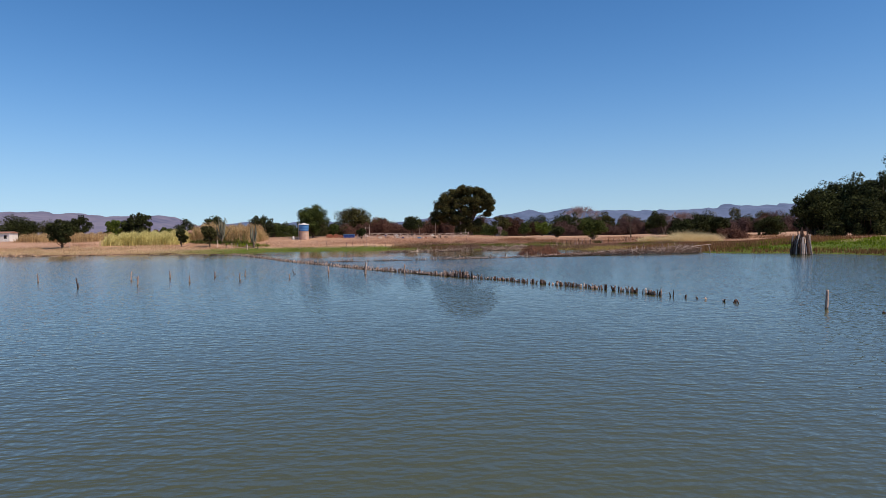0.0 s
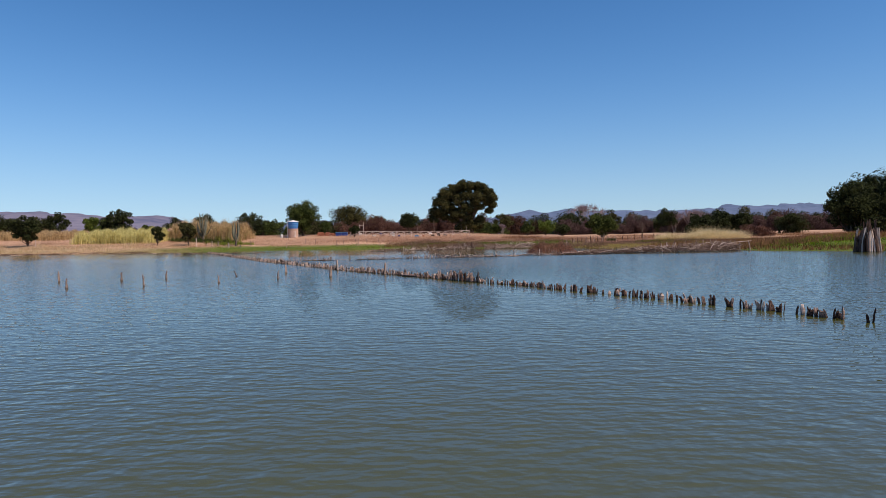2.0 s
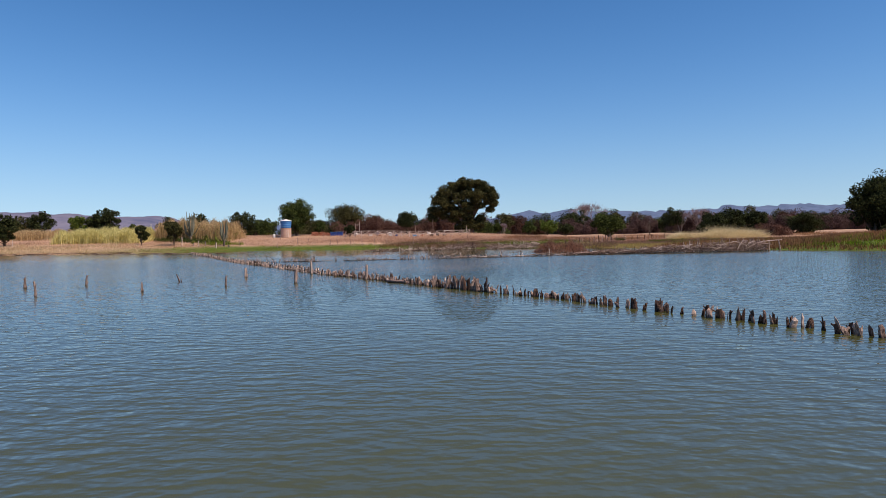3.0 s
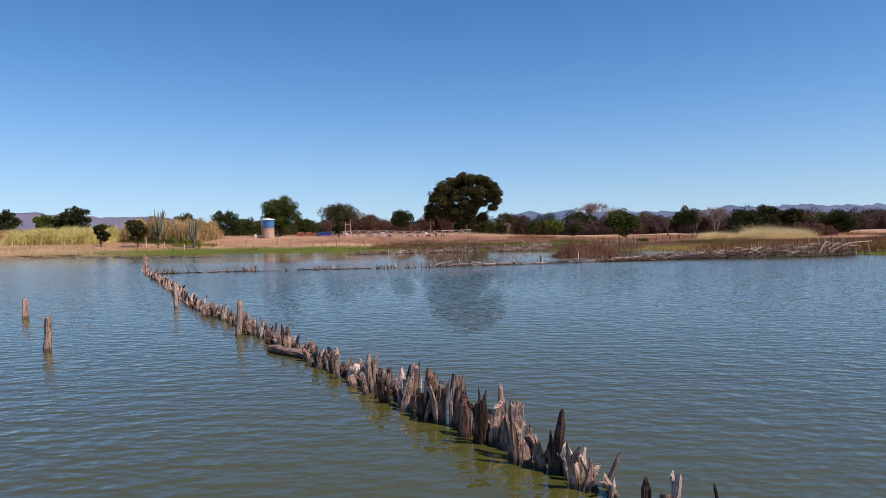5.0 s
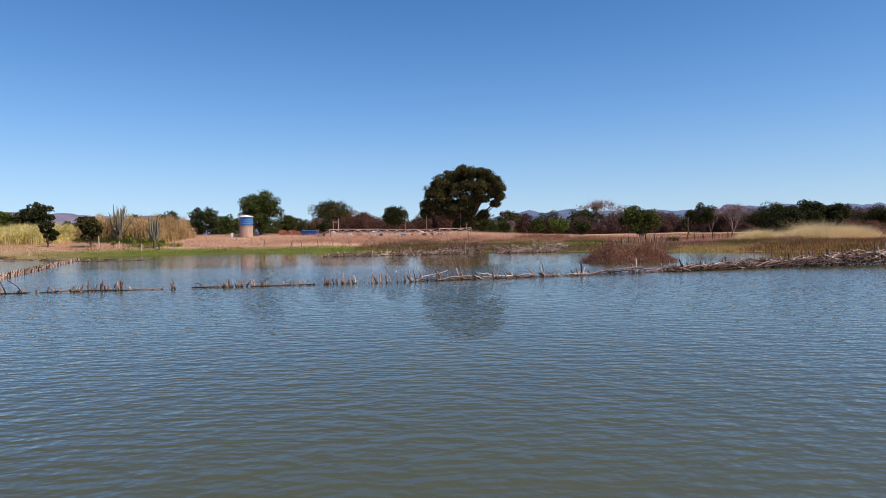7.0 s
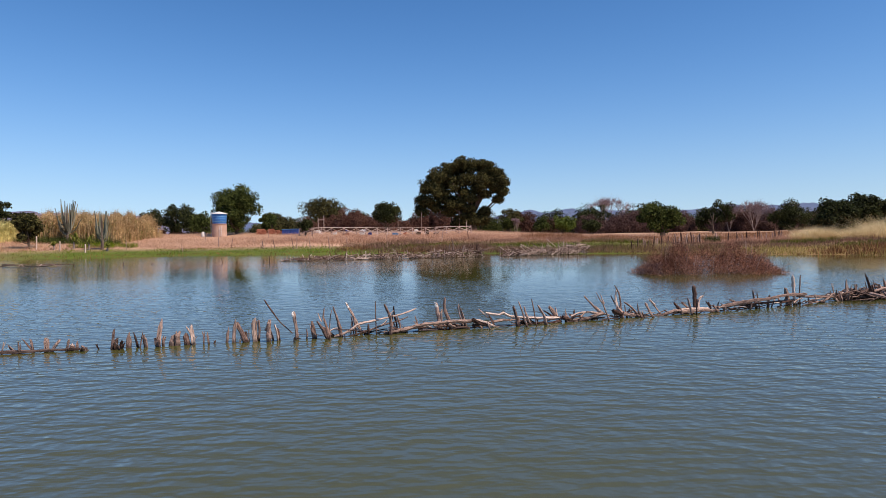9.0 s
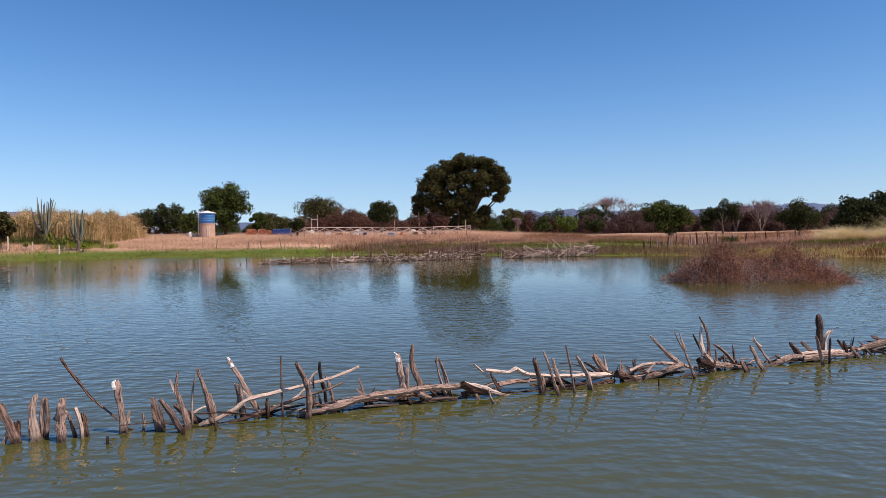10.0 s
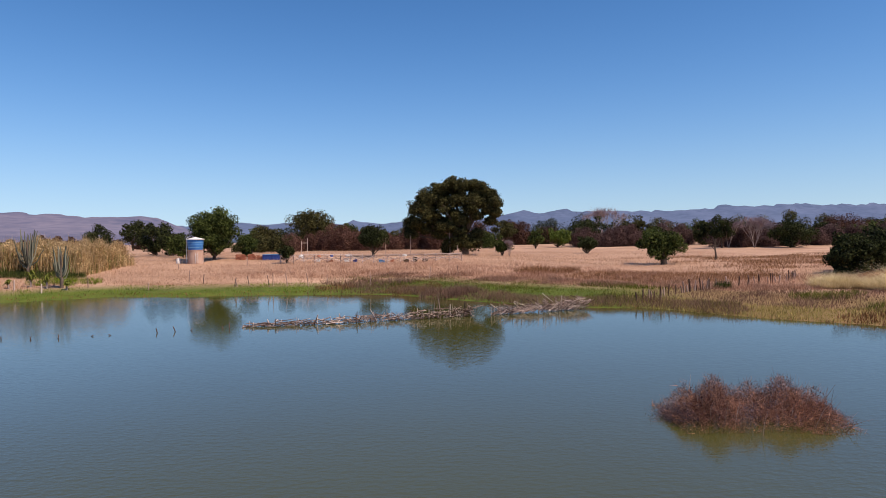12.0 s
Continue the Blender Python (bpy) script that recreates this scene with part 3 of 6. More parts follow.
# great spreading tree by the yard
def great_tree():
    x, y = 8.8, 208
    z = gz(x, y)
    t = thing("great_tree", x, y, z - 0.2, "great spreading shade tree with dark olive foliage beside a yard", "tree")
    g = Geo()
    g.tube([(0, 0, -0.3), (0.05, 0, 1.2), (-0.2, 0, 2.6), (-0.3, 0.1, 4.0)], [0.95, 0.7, 0.62, 0.55], 10, 0.1)
    cl = []
    # separate lobes: low and full to the left, lifted and open to the right, brush round the trunk
    for lx, lz, lr in ((-10.4, 7.2, 1.8), (-10.0, 10.0, 1.9), (-7.8, 12.3, 2.2), (-5.0, 13.9, 2.2), (-2.2, 14.8, 2.0), (0.8, 14.9, 1.6), (3.4, 14.3, 1.7), (5.3, 12.6, 1.6), (6.3, 10.9, 1.2), (6.4, 9.1, 0.8), (5.3, 7.4, 0.5),
                       (4.9, 9.8, 0.9), (-7.6, 9.0, 2.4), (-4.6, 11.0, 2.6), (-1.4, 12.0, 2.6), (1.8, 12.0, 2.1), (-8.6, 6.0, 1.7), (-5.2, 7.2, 2.2), (-2.0, 8.6, 1.9), (1.0, 9.8, 1.2), (3.4, 11.2, 1.3), (-11.4, 4.9, 1.0),
                       (-2.6, 3.2, 1.7), (0.2, 3.0, 1.8), (2.2, 2.6, 1.3), (-0.8, 5.4, 1.3), (2.5, 4.8, 0.8), (-5.2, 4.9, 1.1), (-3.8, 1.9, 1.1), (-0.6, 7.4, 1.2), (2.6, 8.6, 0.8), (-3.4, 6.2, 1.3)):
        for k in range(int(8 + lr * 10)):
            d = Vector(rng.normal(0, 1, 3)).normalized() * lr * 0.95 * random.uniform(0.2, 1.0)
            r = random.uniform(0.65, 1.3)
            cl.append((lx + d.x, d.y * 1.7 + random.uniform(-2.6, 2.6) * (lz > 5), max(0.9, lz + d.z * 0.85), r, r * 0.72))
    for px, py, pz, r, _ in cl[::26]:
        s = Vector((-0.25, 0, random.uniform(2.4, 4.0)))
        e = Vector((px, py, pz))
        m1 = s.lerp(e, 0.45) + Vector((0, 0, random.uniform(-0.8, 0.8)))
        g.tube([s, m1, e], [0.34, 0.22, 0.06], 6, 0.1)
    part("trunk", g.mesh("trunk", BARK, True), t)
    p, o = crown_points(cl, 185, 1.14)
    part("crown", card_mesh("crown", leaf_cards(p, o, 0.23), LEAF_OLIVE), t)


great_tree()
tree("mango_tree", -39.9, 197.4, 10.4, 9.7, LEAF_MID, "rounded leafy green tree behind a blue water tank", 0.12, 96, 200, 0.24, 0.35)
tree("round_tree", -9.7, 200.5, 7.2, 6.6, LEAF_DARK, "dense round dark green tree behind the yard fence", 0.16, 46, 190, 0.24, 0.22, round_top=True)
tree("round_tree", -23.9, 188.6, 3.7, 3.2, LEAF_DARK, "small round dark green tree beside blue covers", 0.1, 24, 130, 0.2, 0.12, round_top=True)
tree("bush_tree", -33.8, 200, 4.9, 4.3, LEAF_MID, "bushy green tree beside a brick pile", 0.06, 30, 140, 0.24, 0.15)
tree("low_tree", 43.9, 189.3, 7.0, 9.4, LEAF_MID, "low spreading green tree with a thick short trunk in dry grass", 0.2, 54, 190, 0.25, 0.55, lean=-0.25)
tree("field_bush", 43.5, 247.3, 6.0, 6.0, LEAF_DARK, "round dark bush standing in the dry field", 0.04, 30, 150, 0.28, 0.3, round_top=True)
tree("field_bush", 16.9, 212, 4.2, 3.6, LEAF_MID, "round green bush beside a pale bare trunk in the field", 0.06, 22, 120, 0.24, 0.15, round_top=True)
tree("field_tree", 29.5, 327, 11.5, 10.0, LEAF_OLIVE, "olive green tree behind the field", 0.08, 34, 140, 0.36, 0.25)
tree("field_bush", 37.5, 300, 7.2, 7.6, LEAF_MID, "green bush at the edge of the field", 0.05, 24, 120, 0.36, 0.2, round_top=True)
tree("lime_tree", 46.5, 306, 7.4, 9.0, LEAF_LIME, "bright yellowish green tree at the edge of the field", 0.06, 28, 120, 0.36, 0.2)
tree("field_tree", 59.5, 322, 10.5, 13.0, LEAF_DARK, "dark green tree at the edge of the field", 0.05, 34, 130, 0.36, 0.25)
tree("slender_tree", 88.2, 265, 11.0, 8.0, LEAF_DARK, "upright dark tree standing before the brown scrub", 0.2, 34, 140, 0.3, 0.2)
tree("field_tree", 106, 259, 9.0, 13.5, LEAF_DARK, "wide dark leafy tree behind tall straw grass", 0.02, 44, 150, 0.32, 0.25)
tree("bank_tree", -92.3, 157, 7.8, 6.4, LEAF_DARK, "dark bushy tree on the dry bank", 0.16, 44, 170, 0.25, 0.25, lean=-0.4)
tree("farm_tree", -121.5, 215, 9.2, 8.4, LEAF_DARK, "tall dark tree behind dry cane", 0.05, 36, 140, 0.32, 0.3)
tree("bank_shrub", -64.4, 159.3, 4.6, 3.0, LEAF_DARK, "narrow dark shrub on the bank", 0.24, 26, 150, 0.22, 0.14, lean=0.2)
tree("bank_shrub", -57.6, 160, 5.8, 4.3, LEAF_OLIVE, "dark olive shrub beside a white post on the bank", 0.24, 40, 160, 0.24, 0.18, lean=-0.2)
tree("yard_tree", -67.0, 232.8, 8.6, 9.6, LEAF_DARK, "dark leafy tree behind a dry cane field", 0.04, 36, 140, 0.32, 0.3)
tree("yard_tree", -60.0, 226, 6.6, 8.0, LEAF_DARK, "dark leafy tree behind a dry cane field", 0.04, 30, 130, 0.32, 0.3)
tree("yard_tree", -52.3, 213.3, 5.4, 8.0, LEAF_MID, "low green tree beside the water tank", 0.04, 30, 130, 0.28, 0.25)
tree("yard_tree", -121.0, 332.6, 13.2, 13.0, LEAF_DARK, "dark far tree seen above the cane", 0.1, 34, 120, 0.45, 0.35)
tree("yard_tree", -134.0, 331, 10.6, 14.0, LEAF_DARK, "dark far tree seen above the cane", 0.1, 30, 120, 0.45, 0.35)
tree("farm_tree", -107.8, 211.4, 8.4, 6.0, LEAF_LIME, "yellowish green tree behind a yellow cane field", 0.06, 30, 130, 0.32, 0.3)
tree("farm_tree", -103.8, 214, 9.8, 8.0, LEAF_DARK, "tall dark tree behind a yellow cane field", 0.06, 36, 140, 0.34, 0.35)
tree("farm_tree", -99.6, 212, 9.0, 7.4, LEAF_DARK, "tall dark tree behind a yellow cane field", 0.06, 30, 140, 0.34, 0.3)
tree("farm_tree", -90.5, 209, 4.4, 4.4, LEAF_MID, "low green tree behind a yellow cane field", 0.04, 26, 130, 0.3, 0.25)
tree("farm_tree", -143, 216, 8.4, 13.5, LEAF_DARK, "dark wide tree beside a white house", 0.06, 36, 130, 0.36, 0.3)
tree("farm_tree", -131, 219, 8.0, 12.0, LEAF_OLIVE, "olive wide tree beside a white house", 0.06, 34, 130, 0.36, 0.3)
tree("farm_tree", -160, 244, 8.5, 14.0, LEAF_OLIVE, "olive wide tree beside a white house", 0.06, 34, 110, 0.4, 0.3)
tree("shade_tree", -43.2, 306, 14.6, 17.0, LEAF_OLIVE, "wide olive shade tree behind the scrub", 0.24, 60, 150, 0.42, 0.4)
tree("shade_tree", -31.6, 314, 10.4, 10.4, LEAF_MID, "green shade tree behind the scrub", 0.2, 30, 130, 0.42, 0.3)
tree("shade_tree", -62, 312, 9.0, 12.0, LEAF_OLIVE, "dark tree behind the scrub", 0.1, 32, 120, 0.42, 0.3)
for px, py, ph, pw in ((79.5, 139, 11.5, 9.5), (92.5, 141, 15.0, 11), (101, 142, 18.0, 15), (84.5, 131, 8.6, 9), (115, 148, 17, 18), (96, 128, 9.5, 13), (86.5, 144, 12.5, 9), (107, 139, 15, 12), (93, 151, 14, 13), (88, 135, 8, 9)):
    tree("grove_tree", px, py, ph, pw, LEAF_DARK, "tall dark tree of a dense grove on the bank", 0.04, 84, 190, 0.26, 0.4, group="grove on the bank")
for px, py, ph, pw in ((58.5, 160, 5.6, 6.2), (63.5, 163, 6.6, 6.8), (69.5, 165, 6.2, 7), (99, 196, 5.8, 10)):
    tree("field_tree", px, py, ph, pw, LEAF_DARK, "dark leafy bush behind tall straw grass", 0.0, 44, 170, 0.26, 0.2, group="bushes behind the straw grass")


def dead_trunk(x, y, h):
    """A leaning dead trunk with two broken arms."""
    z = gz(x, y)
    t = thing("dead_trunk", x, y, z - 0.2, "thin dark dead trunk with broken arms in dry grass", "tree")
    part("trunk", Geo().tube([(0, 0, 0), (0.06, 0, h * 0.3), (-0.1, 0.05, h * 0.6), (0.05, 0, h * 0.85), (0.1, 0, h)], [0.26, 0.17, 0.14, 0.1, 0.05], 8, 0.16).mesh("trunk", BARK, True), t)
    for b, e in (((-0.05, 0, h * 0.5), (-0.9, 0.1, h * 0.78)), ((0, 0, h * 0.62), (0.85, -0.1, h * 0.86)), ((0.02, 0, h * 0.75), (-0.5, 0, h * 1.02))):
        m1 = Vector(b).lerp(Vector(e), 0.5) + Vector((0, 0, -0.08 * h))
        part("limb", Geo().tube([b, m1, e], [0.09, 0.07, 0.03], 6, 0.16).mesh("limb", BARK, True), t)


dead_trunk(58.0, 200.2, 4.6)
bare_tree(74.2, 348.5, 18.2, 23, "tall leafless greyish tree above the scrub")
bare_tree(97, 263, 10.6, 7, "leafless greyish tree at the edge of the field")
bare_tree(91.5, 268, 9.6, 6, "leafless greyish tree at the edge of the field")
bare_tree(18.4, 211, 3.9, 2.0, "small bare pale tree beside a round bush")
bare_tree(109, 280, 9.0, 7, "leafless greyish tree at the edge of the field")

# scrub and woods that close the field
random.seed(15)
thicket("scrub", -40, -14, 262, 8.4, SCRUB_RED, "reddish brown leafless scrub behind the yard", 40, 0.17, 12, per=620, long=3.6)
thicket("scrub", -14, 4, 266, 8.6, SCRUB_RED, "rusty brown scrub behind the yard", 26, 0.17, 10, per=620, long=3.6)
thicket("scrub", -60, -36, 262, 5.6, LEAF_OLIVE, "olive scrub behind the yard", 34, 0.28, 12, per=200)
thicket("scrub", -2, 30, 290, 7.0, LEAF_MID, "green scrub at the edge of the field", 28, 0.3, 12, per=200)
thicket("scrub", 52, 125, 310, 9.0, SCRUB_PURPLE, "purplish brown scrub at the edge of the field", 90, 0.19, 16, per=480, long=3.6)
thicket("scrub", 92, 190, 276, 8.0, SCRUB_PURPLE, "purplish brown scrub beyond the straw grass", 100, 0.19, 16, per=480, long=3.6)
thicket("undergrowth", 75, 116, 130, 4.2, LEAF_DARK, "dark undergrowth at the foot of the grove", 40, 0.28, 8, per=220)
thicket("dead_bush", 65.4, 71, 154.5, 3.3, SCRUB_RED, "rusty brown dead bush behind the straw mound", 16, 0.12, 3, per=260, long=3.5)
for i in range(22):
    x0 = -330 + i * 32
    kind = (LEAF_OLIVE, LEAF_RUST, LEAF_DARK, LEAF_OLIVE, LEAF_MID)[i % 5] if x0 > 20 else (LEAF_DARK, LEAF_OLIVE, LEAF_DARK, LEAF_MID)[i % 4]
    thicket("far_woods", x0 - 4, x0 + 36, 375 + 14 * math.sin(i * 2.3), ((13.0 if x0 > 20 else 11.0) + 2.0 * math.sin(i * 1.7)) * (0.55 if -235 < x0 < -135 else 1), LEAF_RUST if -235 < x0 < -135 else kind, "mixed green and brown woods beyond the field", 30, 0.42, 20, "woods", 300)
for x, y, h, w, m in ((66, 330, 12, 12, LEAF_DARK), (80, 318, 11, 11, LEAF_OLIVE), (98, 300, 9.5, 9, LEAF_DARK), (138, 296, 7.5, 12, LEAF_DARK), (152, 290, 8, 12, LEAF_MID), (142, 282, 7, 9, LEAF_LIME), (172, 300, 8.5, 14, LEAF_DARK)):
    tree("wood_tree", x, y, h, w, m, "leafy tree standing out of the brown scrub", 0.06, 26, 110, 0.42, 0.25, group="trees in the scrub")


# ---- grass ----
def scatter(n, x0, x1, y0, y1, test):
    xs, ys = rng.uniform(x0, x1, n), rng.uniform(y0, y1, n)
    s = inland(xs, ys)
    k = test(xs, ys, s)
    xs, ys = xs[k], ys[k]
    return np.stack([xs, ys, land(xs, ys) - 0.03], 1)


def patchy(x, y, f=0.3):
    return 0.5 + 0.5 * np.sin(x * f + 1.7 * np.sin(y * f * 0.7)) * np.sin(y * f * 1.3 + np.sin(x * f * 0.6))


def grass(name, pts, h, w, mat, label, lean=0.22, clump=0.0):
    if clump:
        h = h * (1 - clump + 2 * clump * patchy(pts[:, 0], pts[:, 1], 1.3) * patchy(pts[:, 0] + 9, pts[:, 1], 0.37))
    return tagged(new(name, card_mesh(name, blades(pts, h, w, lean), mat)), label, "grass", kind="stuff")


p = scatter(430000, -130, 75, 140, 262, lambda x, y, s: (s > 9) & (rng.random(x.shape) < np.clip(1.25 - s / 130, 0.3, 1)) & ((x < 12) | (s > 12)))
grass("dry_grass", p, 0.58, 0.024, GRASS_DRY, "tall dry pinkish straw-coloured field grass", 0.55, 0.5)
p = scatter(240000, -130, 16, 136, 175, lambda x, y, s: (s > 0.8) & (s < 6.4 + 2.4 * patchy(x, y, 0.2)) & (rng.random(x.shape) < (0.3 + 0.7 * patchy(x, y)) * np.clip((x + 66) / 22, 0.1, 1) * np.clip((8 - x) / 16, 0.25, 1)))
grass("green_grass", p, 0.36, 0.035, GRASS_GREEN, "lush green grass on the lagoon bank", 0.4, 0.8)
p = scatter(120000, -130, 30, 146, 190, lambda x, y, s: (s > 7) & (s < 26) & (rng.random(x.shape) < np.clip(1.6 * patchy(x, y, 0.13) * patchy(x + 40, y, 0.41) + 0.25 - 0.03 * (s - 7), 0, 0.9)))
grass("brown_grass", p, 0.5, 0.03, GRASS_BROWN, "reddish brown weeds along the foot of the field", 0.45, 0.6)
p = scatter(90000, 38, 92, 64, 108, lambda x, y, s: (s > 1.5) & (s < 17) & (y < 104 - 0.3 * (x - 40)))
grass("green_grass", p, 0.42, 0.06, GRASS_GREEN, "lush green grass on the lagoon bank", 0.4, 0.7)
def shift(x, lo, hi):
    """0 below lo, 1 above hi."""
    return np.clip((x - lo) / (hi - lo), 0, 1)


p = scatter(130000, -16, 30, 132, 172, lambda x, y, s: (s > 3 + 1.5 * patchy(x, y, 0.5)) & (s < 13 + 2 * patchy(x, y, 0.4)) & (rng.random(x.shape) < shift(x, -14, -4) * (1 - shift(x, 19, 27)) * (0.5 + 0.5 * patchy(x, y, 0.6))))
grass("green_grass", p, 0.36, 0.035, GRASS_MEADOW, "dull green meadow grass behind the stick weir", 0.4, 0.7)
p = scatter(150000, -16, 30, 128, 176, lambda x, y, s: ((s > 0.2) & (s < 3.2 + 1.4 * patchy(x, y, 0.5)) | (s > 12) & (s < 16.5) & (patchy(x, y, 0.45) > 0.42)) & (rng.random(x.shape) < shift(x, -14, -2)))
grass("brown_weeds", p, 0.72, 0.034, GRASS_PURPLE, "dark brown weeds along both edges of the green meadow", 0.5, 0.5)
p = scatter(260000, -40, 66, 140, 200, lambda x, y, s: (s > 12) & (rng.random(x.shape) < (1 - shift(s, 17, 40)) * (0.35 + 0.65 * patchy(x, y, 0.21)) * shift(x, -40, -8) * (1 - 0.9 * (np.hypot((x - 35) / 5, (y - 155.5) / 3.5) < 1))))
grass("red_grass", p, 0.7, 0.032, GRASS_RED, "tall reddish dry grass along the foot of the field", 0.4, 0.6)
p = scatter(120000, 24, 70, 106, 156, lambda x, y, s: (s > 4 + 1.5 * patchy(x, y, 0.5)) & (s < 20 + 3 * patchy(x, y, 0.4)) & (rng.random(x.shape) < shift(x, 24, 31) * (0.45 + 0.55 * patchy(x, y, 0.37))))
grass("brown_reeds", p, 0.5, 0.04, GRASS_PURPLE, "purplish brown herbs behind the shore", 0.35, 0.7)
p = scatter(60000, 18, 62, 112, 156, lambda x, y, s: (s > 2) & (s < 19) & (patchy(x, y, 0.31) > 0.7))
grass("green_grass", p, 0.5, 0.045, GRASS_MEADOW, "patches of green grass among brown reeds", 0.35)
p = scatter(110000, 16, 62, 108, 150, lambda x, y, s: (s > 0.0) & (s < 4.4 + 1.2 * patchy(x, y, 0.6)) & (rng.random(x.shape) < shift(x, 16, 22)))
grass("sedge", p, 0.42, 0.04, GRASS_SEDGE, "yellowish olive sedge at the water's edge", 0.4, 0.5)
p = scatter(26000, 8, 62, 108, 150, lambda x, y, s: (s > -0.3) & (s < 0.7))
grass("brown_reeds", p, 0.3, 0.05, GRASS_BROWN, "rusty grass at the waterline", 0.4)
p = scatter(90000, 34, 80, 66, 124, lambda x, y, s: (s > 0.1) & ((s < 2.2) | ((y > 92) & (s < 18))))
grass("brown_reeds", p, 0.5, 0.07, GRASS_BROWN, "dry brown reeds at the water's edge")
p = scatter(24000, -130, -2, 138, 160, lambda x, y, s: (s > -0.3) & (s < 2.0))
grass("brown_reeds", p, 0.25, 0.07, GRASS_BROWN, "short muddy grass at the water's edge")
p = scatter(120000, -150, -52, 138, 176, lambda x, y, s: (s > 1.0) & (s < 17) & (rng.random(x.shape) < np.clip((-54 - x) / 14, 0, 1)))
grass("straw_grass", p, 0.55, 0.04, STRAW_BANK, "short straw-coloured grass on the dry bank", 0.55, 0.7)


def tuft(x0, x1, y0, y1, n, h, mat, label):
    p = scatter(n, x0, x1, y0, y1, lambda x, y, s: (patchy(x, y, 0.9) > 0.3) & (np.hypot((x - (x0 + x1) / 2) / (x1 - x0), (y - (y0 + y1) / 2) / (y1 - y0)) < 0.5))
    return grass("weeds", p, h, 0.045, mat, label, 0.4)


tuft(-13, -7.5, 156.5, 160, 700, 0.6, GRASS_BROWN, "rusty brown dead weeds on the bank")
tuft(-4, 4, 151, 158, 1500, 0.6, GRASS_BROWN, "rusty brown dead weeds on the bank")
tuft(14, 24, 163, 172, 3600, 0.8, GRASS_BROWN, "dark brown weeds in the field")
tuft(-13, 1, 158, 163, 2200, 0.85, GRASS_PURPLE, "tall dark brown weeds at the foot of the field")
tuft(1, 8, 146, 152, 2600, 0.9, GRASS_PURPLE, "tall dark brown weeds behind the branch weir")
tuft(33.6, 35.4, 143.8, 145.4, 700, 0.9, LEAF_MID, "small green bush among palisade posts")
tuft(20, 48, 152, 166, 16000, 0.55, GRASS_BROWN, "rusty brown grass behind the palisade")
p = scatter(70000, 34, 100, 148, 215, lambda x, y, s: (s > 14) & (rng.random(x.shape) < np.clip((x - 36) / 22, 0, 1)) & (rng.random(x.shape) < np.clip(patchy(x, y, 0.14) * patchy(x + 30, y, 0.33) * 1.8 - 0.15, 0, 0.8)))
grass("brown_grass", p, 0.55, 0.07, GRASS_BROWN, "reddish brown grass in the dry field", 0.5)


tuft(-67, -50, 167.5, 174.5, 9000, 1.0, LEAF_MID, "dark green weeds at the foot of the cane")
tuft(-54, -44, 160, 168, 3000, 0.7, GRASS_GREEN, "green weeds round the cacti")


def tall_stand(name, x0, x1, y0, y1, n, h, w, mat, label, cat="cane"):
    """Dense tall stems with arching leaves."""
    xs, ys = rng.uniform(x0, x1, n) + rng.normal(0, 0.5, n), rng.uniform(y0, y1, n) + rng.normal(0, 0.6, n)
    p = np.stack([xs, ys, land(xs, ys)], 1)
    edge = np.clip(np.minimum(xs - x0, x1 - xs) / 1.6 + 0.55, 0.45, 1)
    hh = h * edge * (0.82 + 0.12 * np.sin(xs * 0.8 + 1) * np.sin(ys * 0.7) + 0.1 * np.sin(xs * 2.3 + ys))
    stems = blades(p, hh * 0.9, w, 0.1)
    q = p + np.stack([np.zeros(n), np.zeros(n), hh * rng.uniform(0.15, 0.95, n)], 1)
    q = np.concatenate([q, q - np.array([0, 0, 0.4])])
    a = rng.uniform(0, 2 * math.pi, 2 * n)
    tip = q + np.stack([np.cos(a) * 0.6, np.sin(a) * 0.6, rng.uniform(-0.7, 0.6, 2 * n)], 1)
    return tagged(new(name, card_mesh(name, np.concatenate([stems, twigs(q, tip, 0.1)]), mat)), label, cat, kind="stuff")


tall_stand("dry_cane", -68, -51.8, 173, 189, 17000, 5.3, 0.11, CANE_DRY, "tall dry yellow-brown cane standing in a block")
tall_stand("green_cane", -67.5, -52, 173, 188, 1800, 5.0, 0.12, LEAF_LIME, "green leaves among tall dry cane")
tall_stand("yellow_cane", -86, -68, 163, 177, 13500, 3.5, 0.13, CANE_YELLOW, "tall pale yellow-green cane standing in a block")
tall_stand("dry_cane", -121, -98, 182, 194, 7000, 2.8, 0.13, CANE_DRY, "dry tan cane behind the bank")


def straw_mound(x, y, rx, ry, h, n):
    a, k = rng.uniform(0, 2 * math.pi, n), np.sqrt(rng.random(n))
    xs, ys = x + np.cos(a) * k * rx, y + np.sin(a) * k * ry
    lump = 0.66 + 0.22 * np.sin(xs * 1.1 + 1) * np.cos(ys * 0.9) + 0.2 * np.sin(xs * 2.3 + ys)
    p = np.stack([xs, ys, land(xs, ys)], 1)
    hh = h * (1 - 0.55 * k ** 2) * lump * 0.9
    return tagged(new("straw_grass", card_mesh("straw_grass", blades(p, hh, 0.034, 0.75), GRASS_STRAW)), "tall pale yellow tussock grass in a mound", "grass", kind="stuff")


straw_mound(52.8, 138.5, 6.2, 4.2, 2.9, 46000)
straw_mound(45.6, 142, 2.6, 2.0, 2.3, 12000)


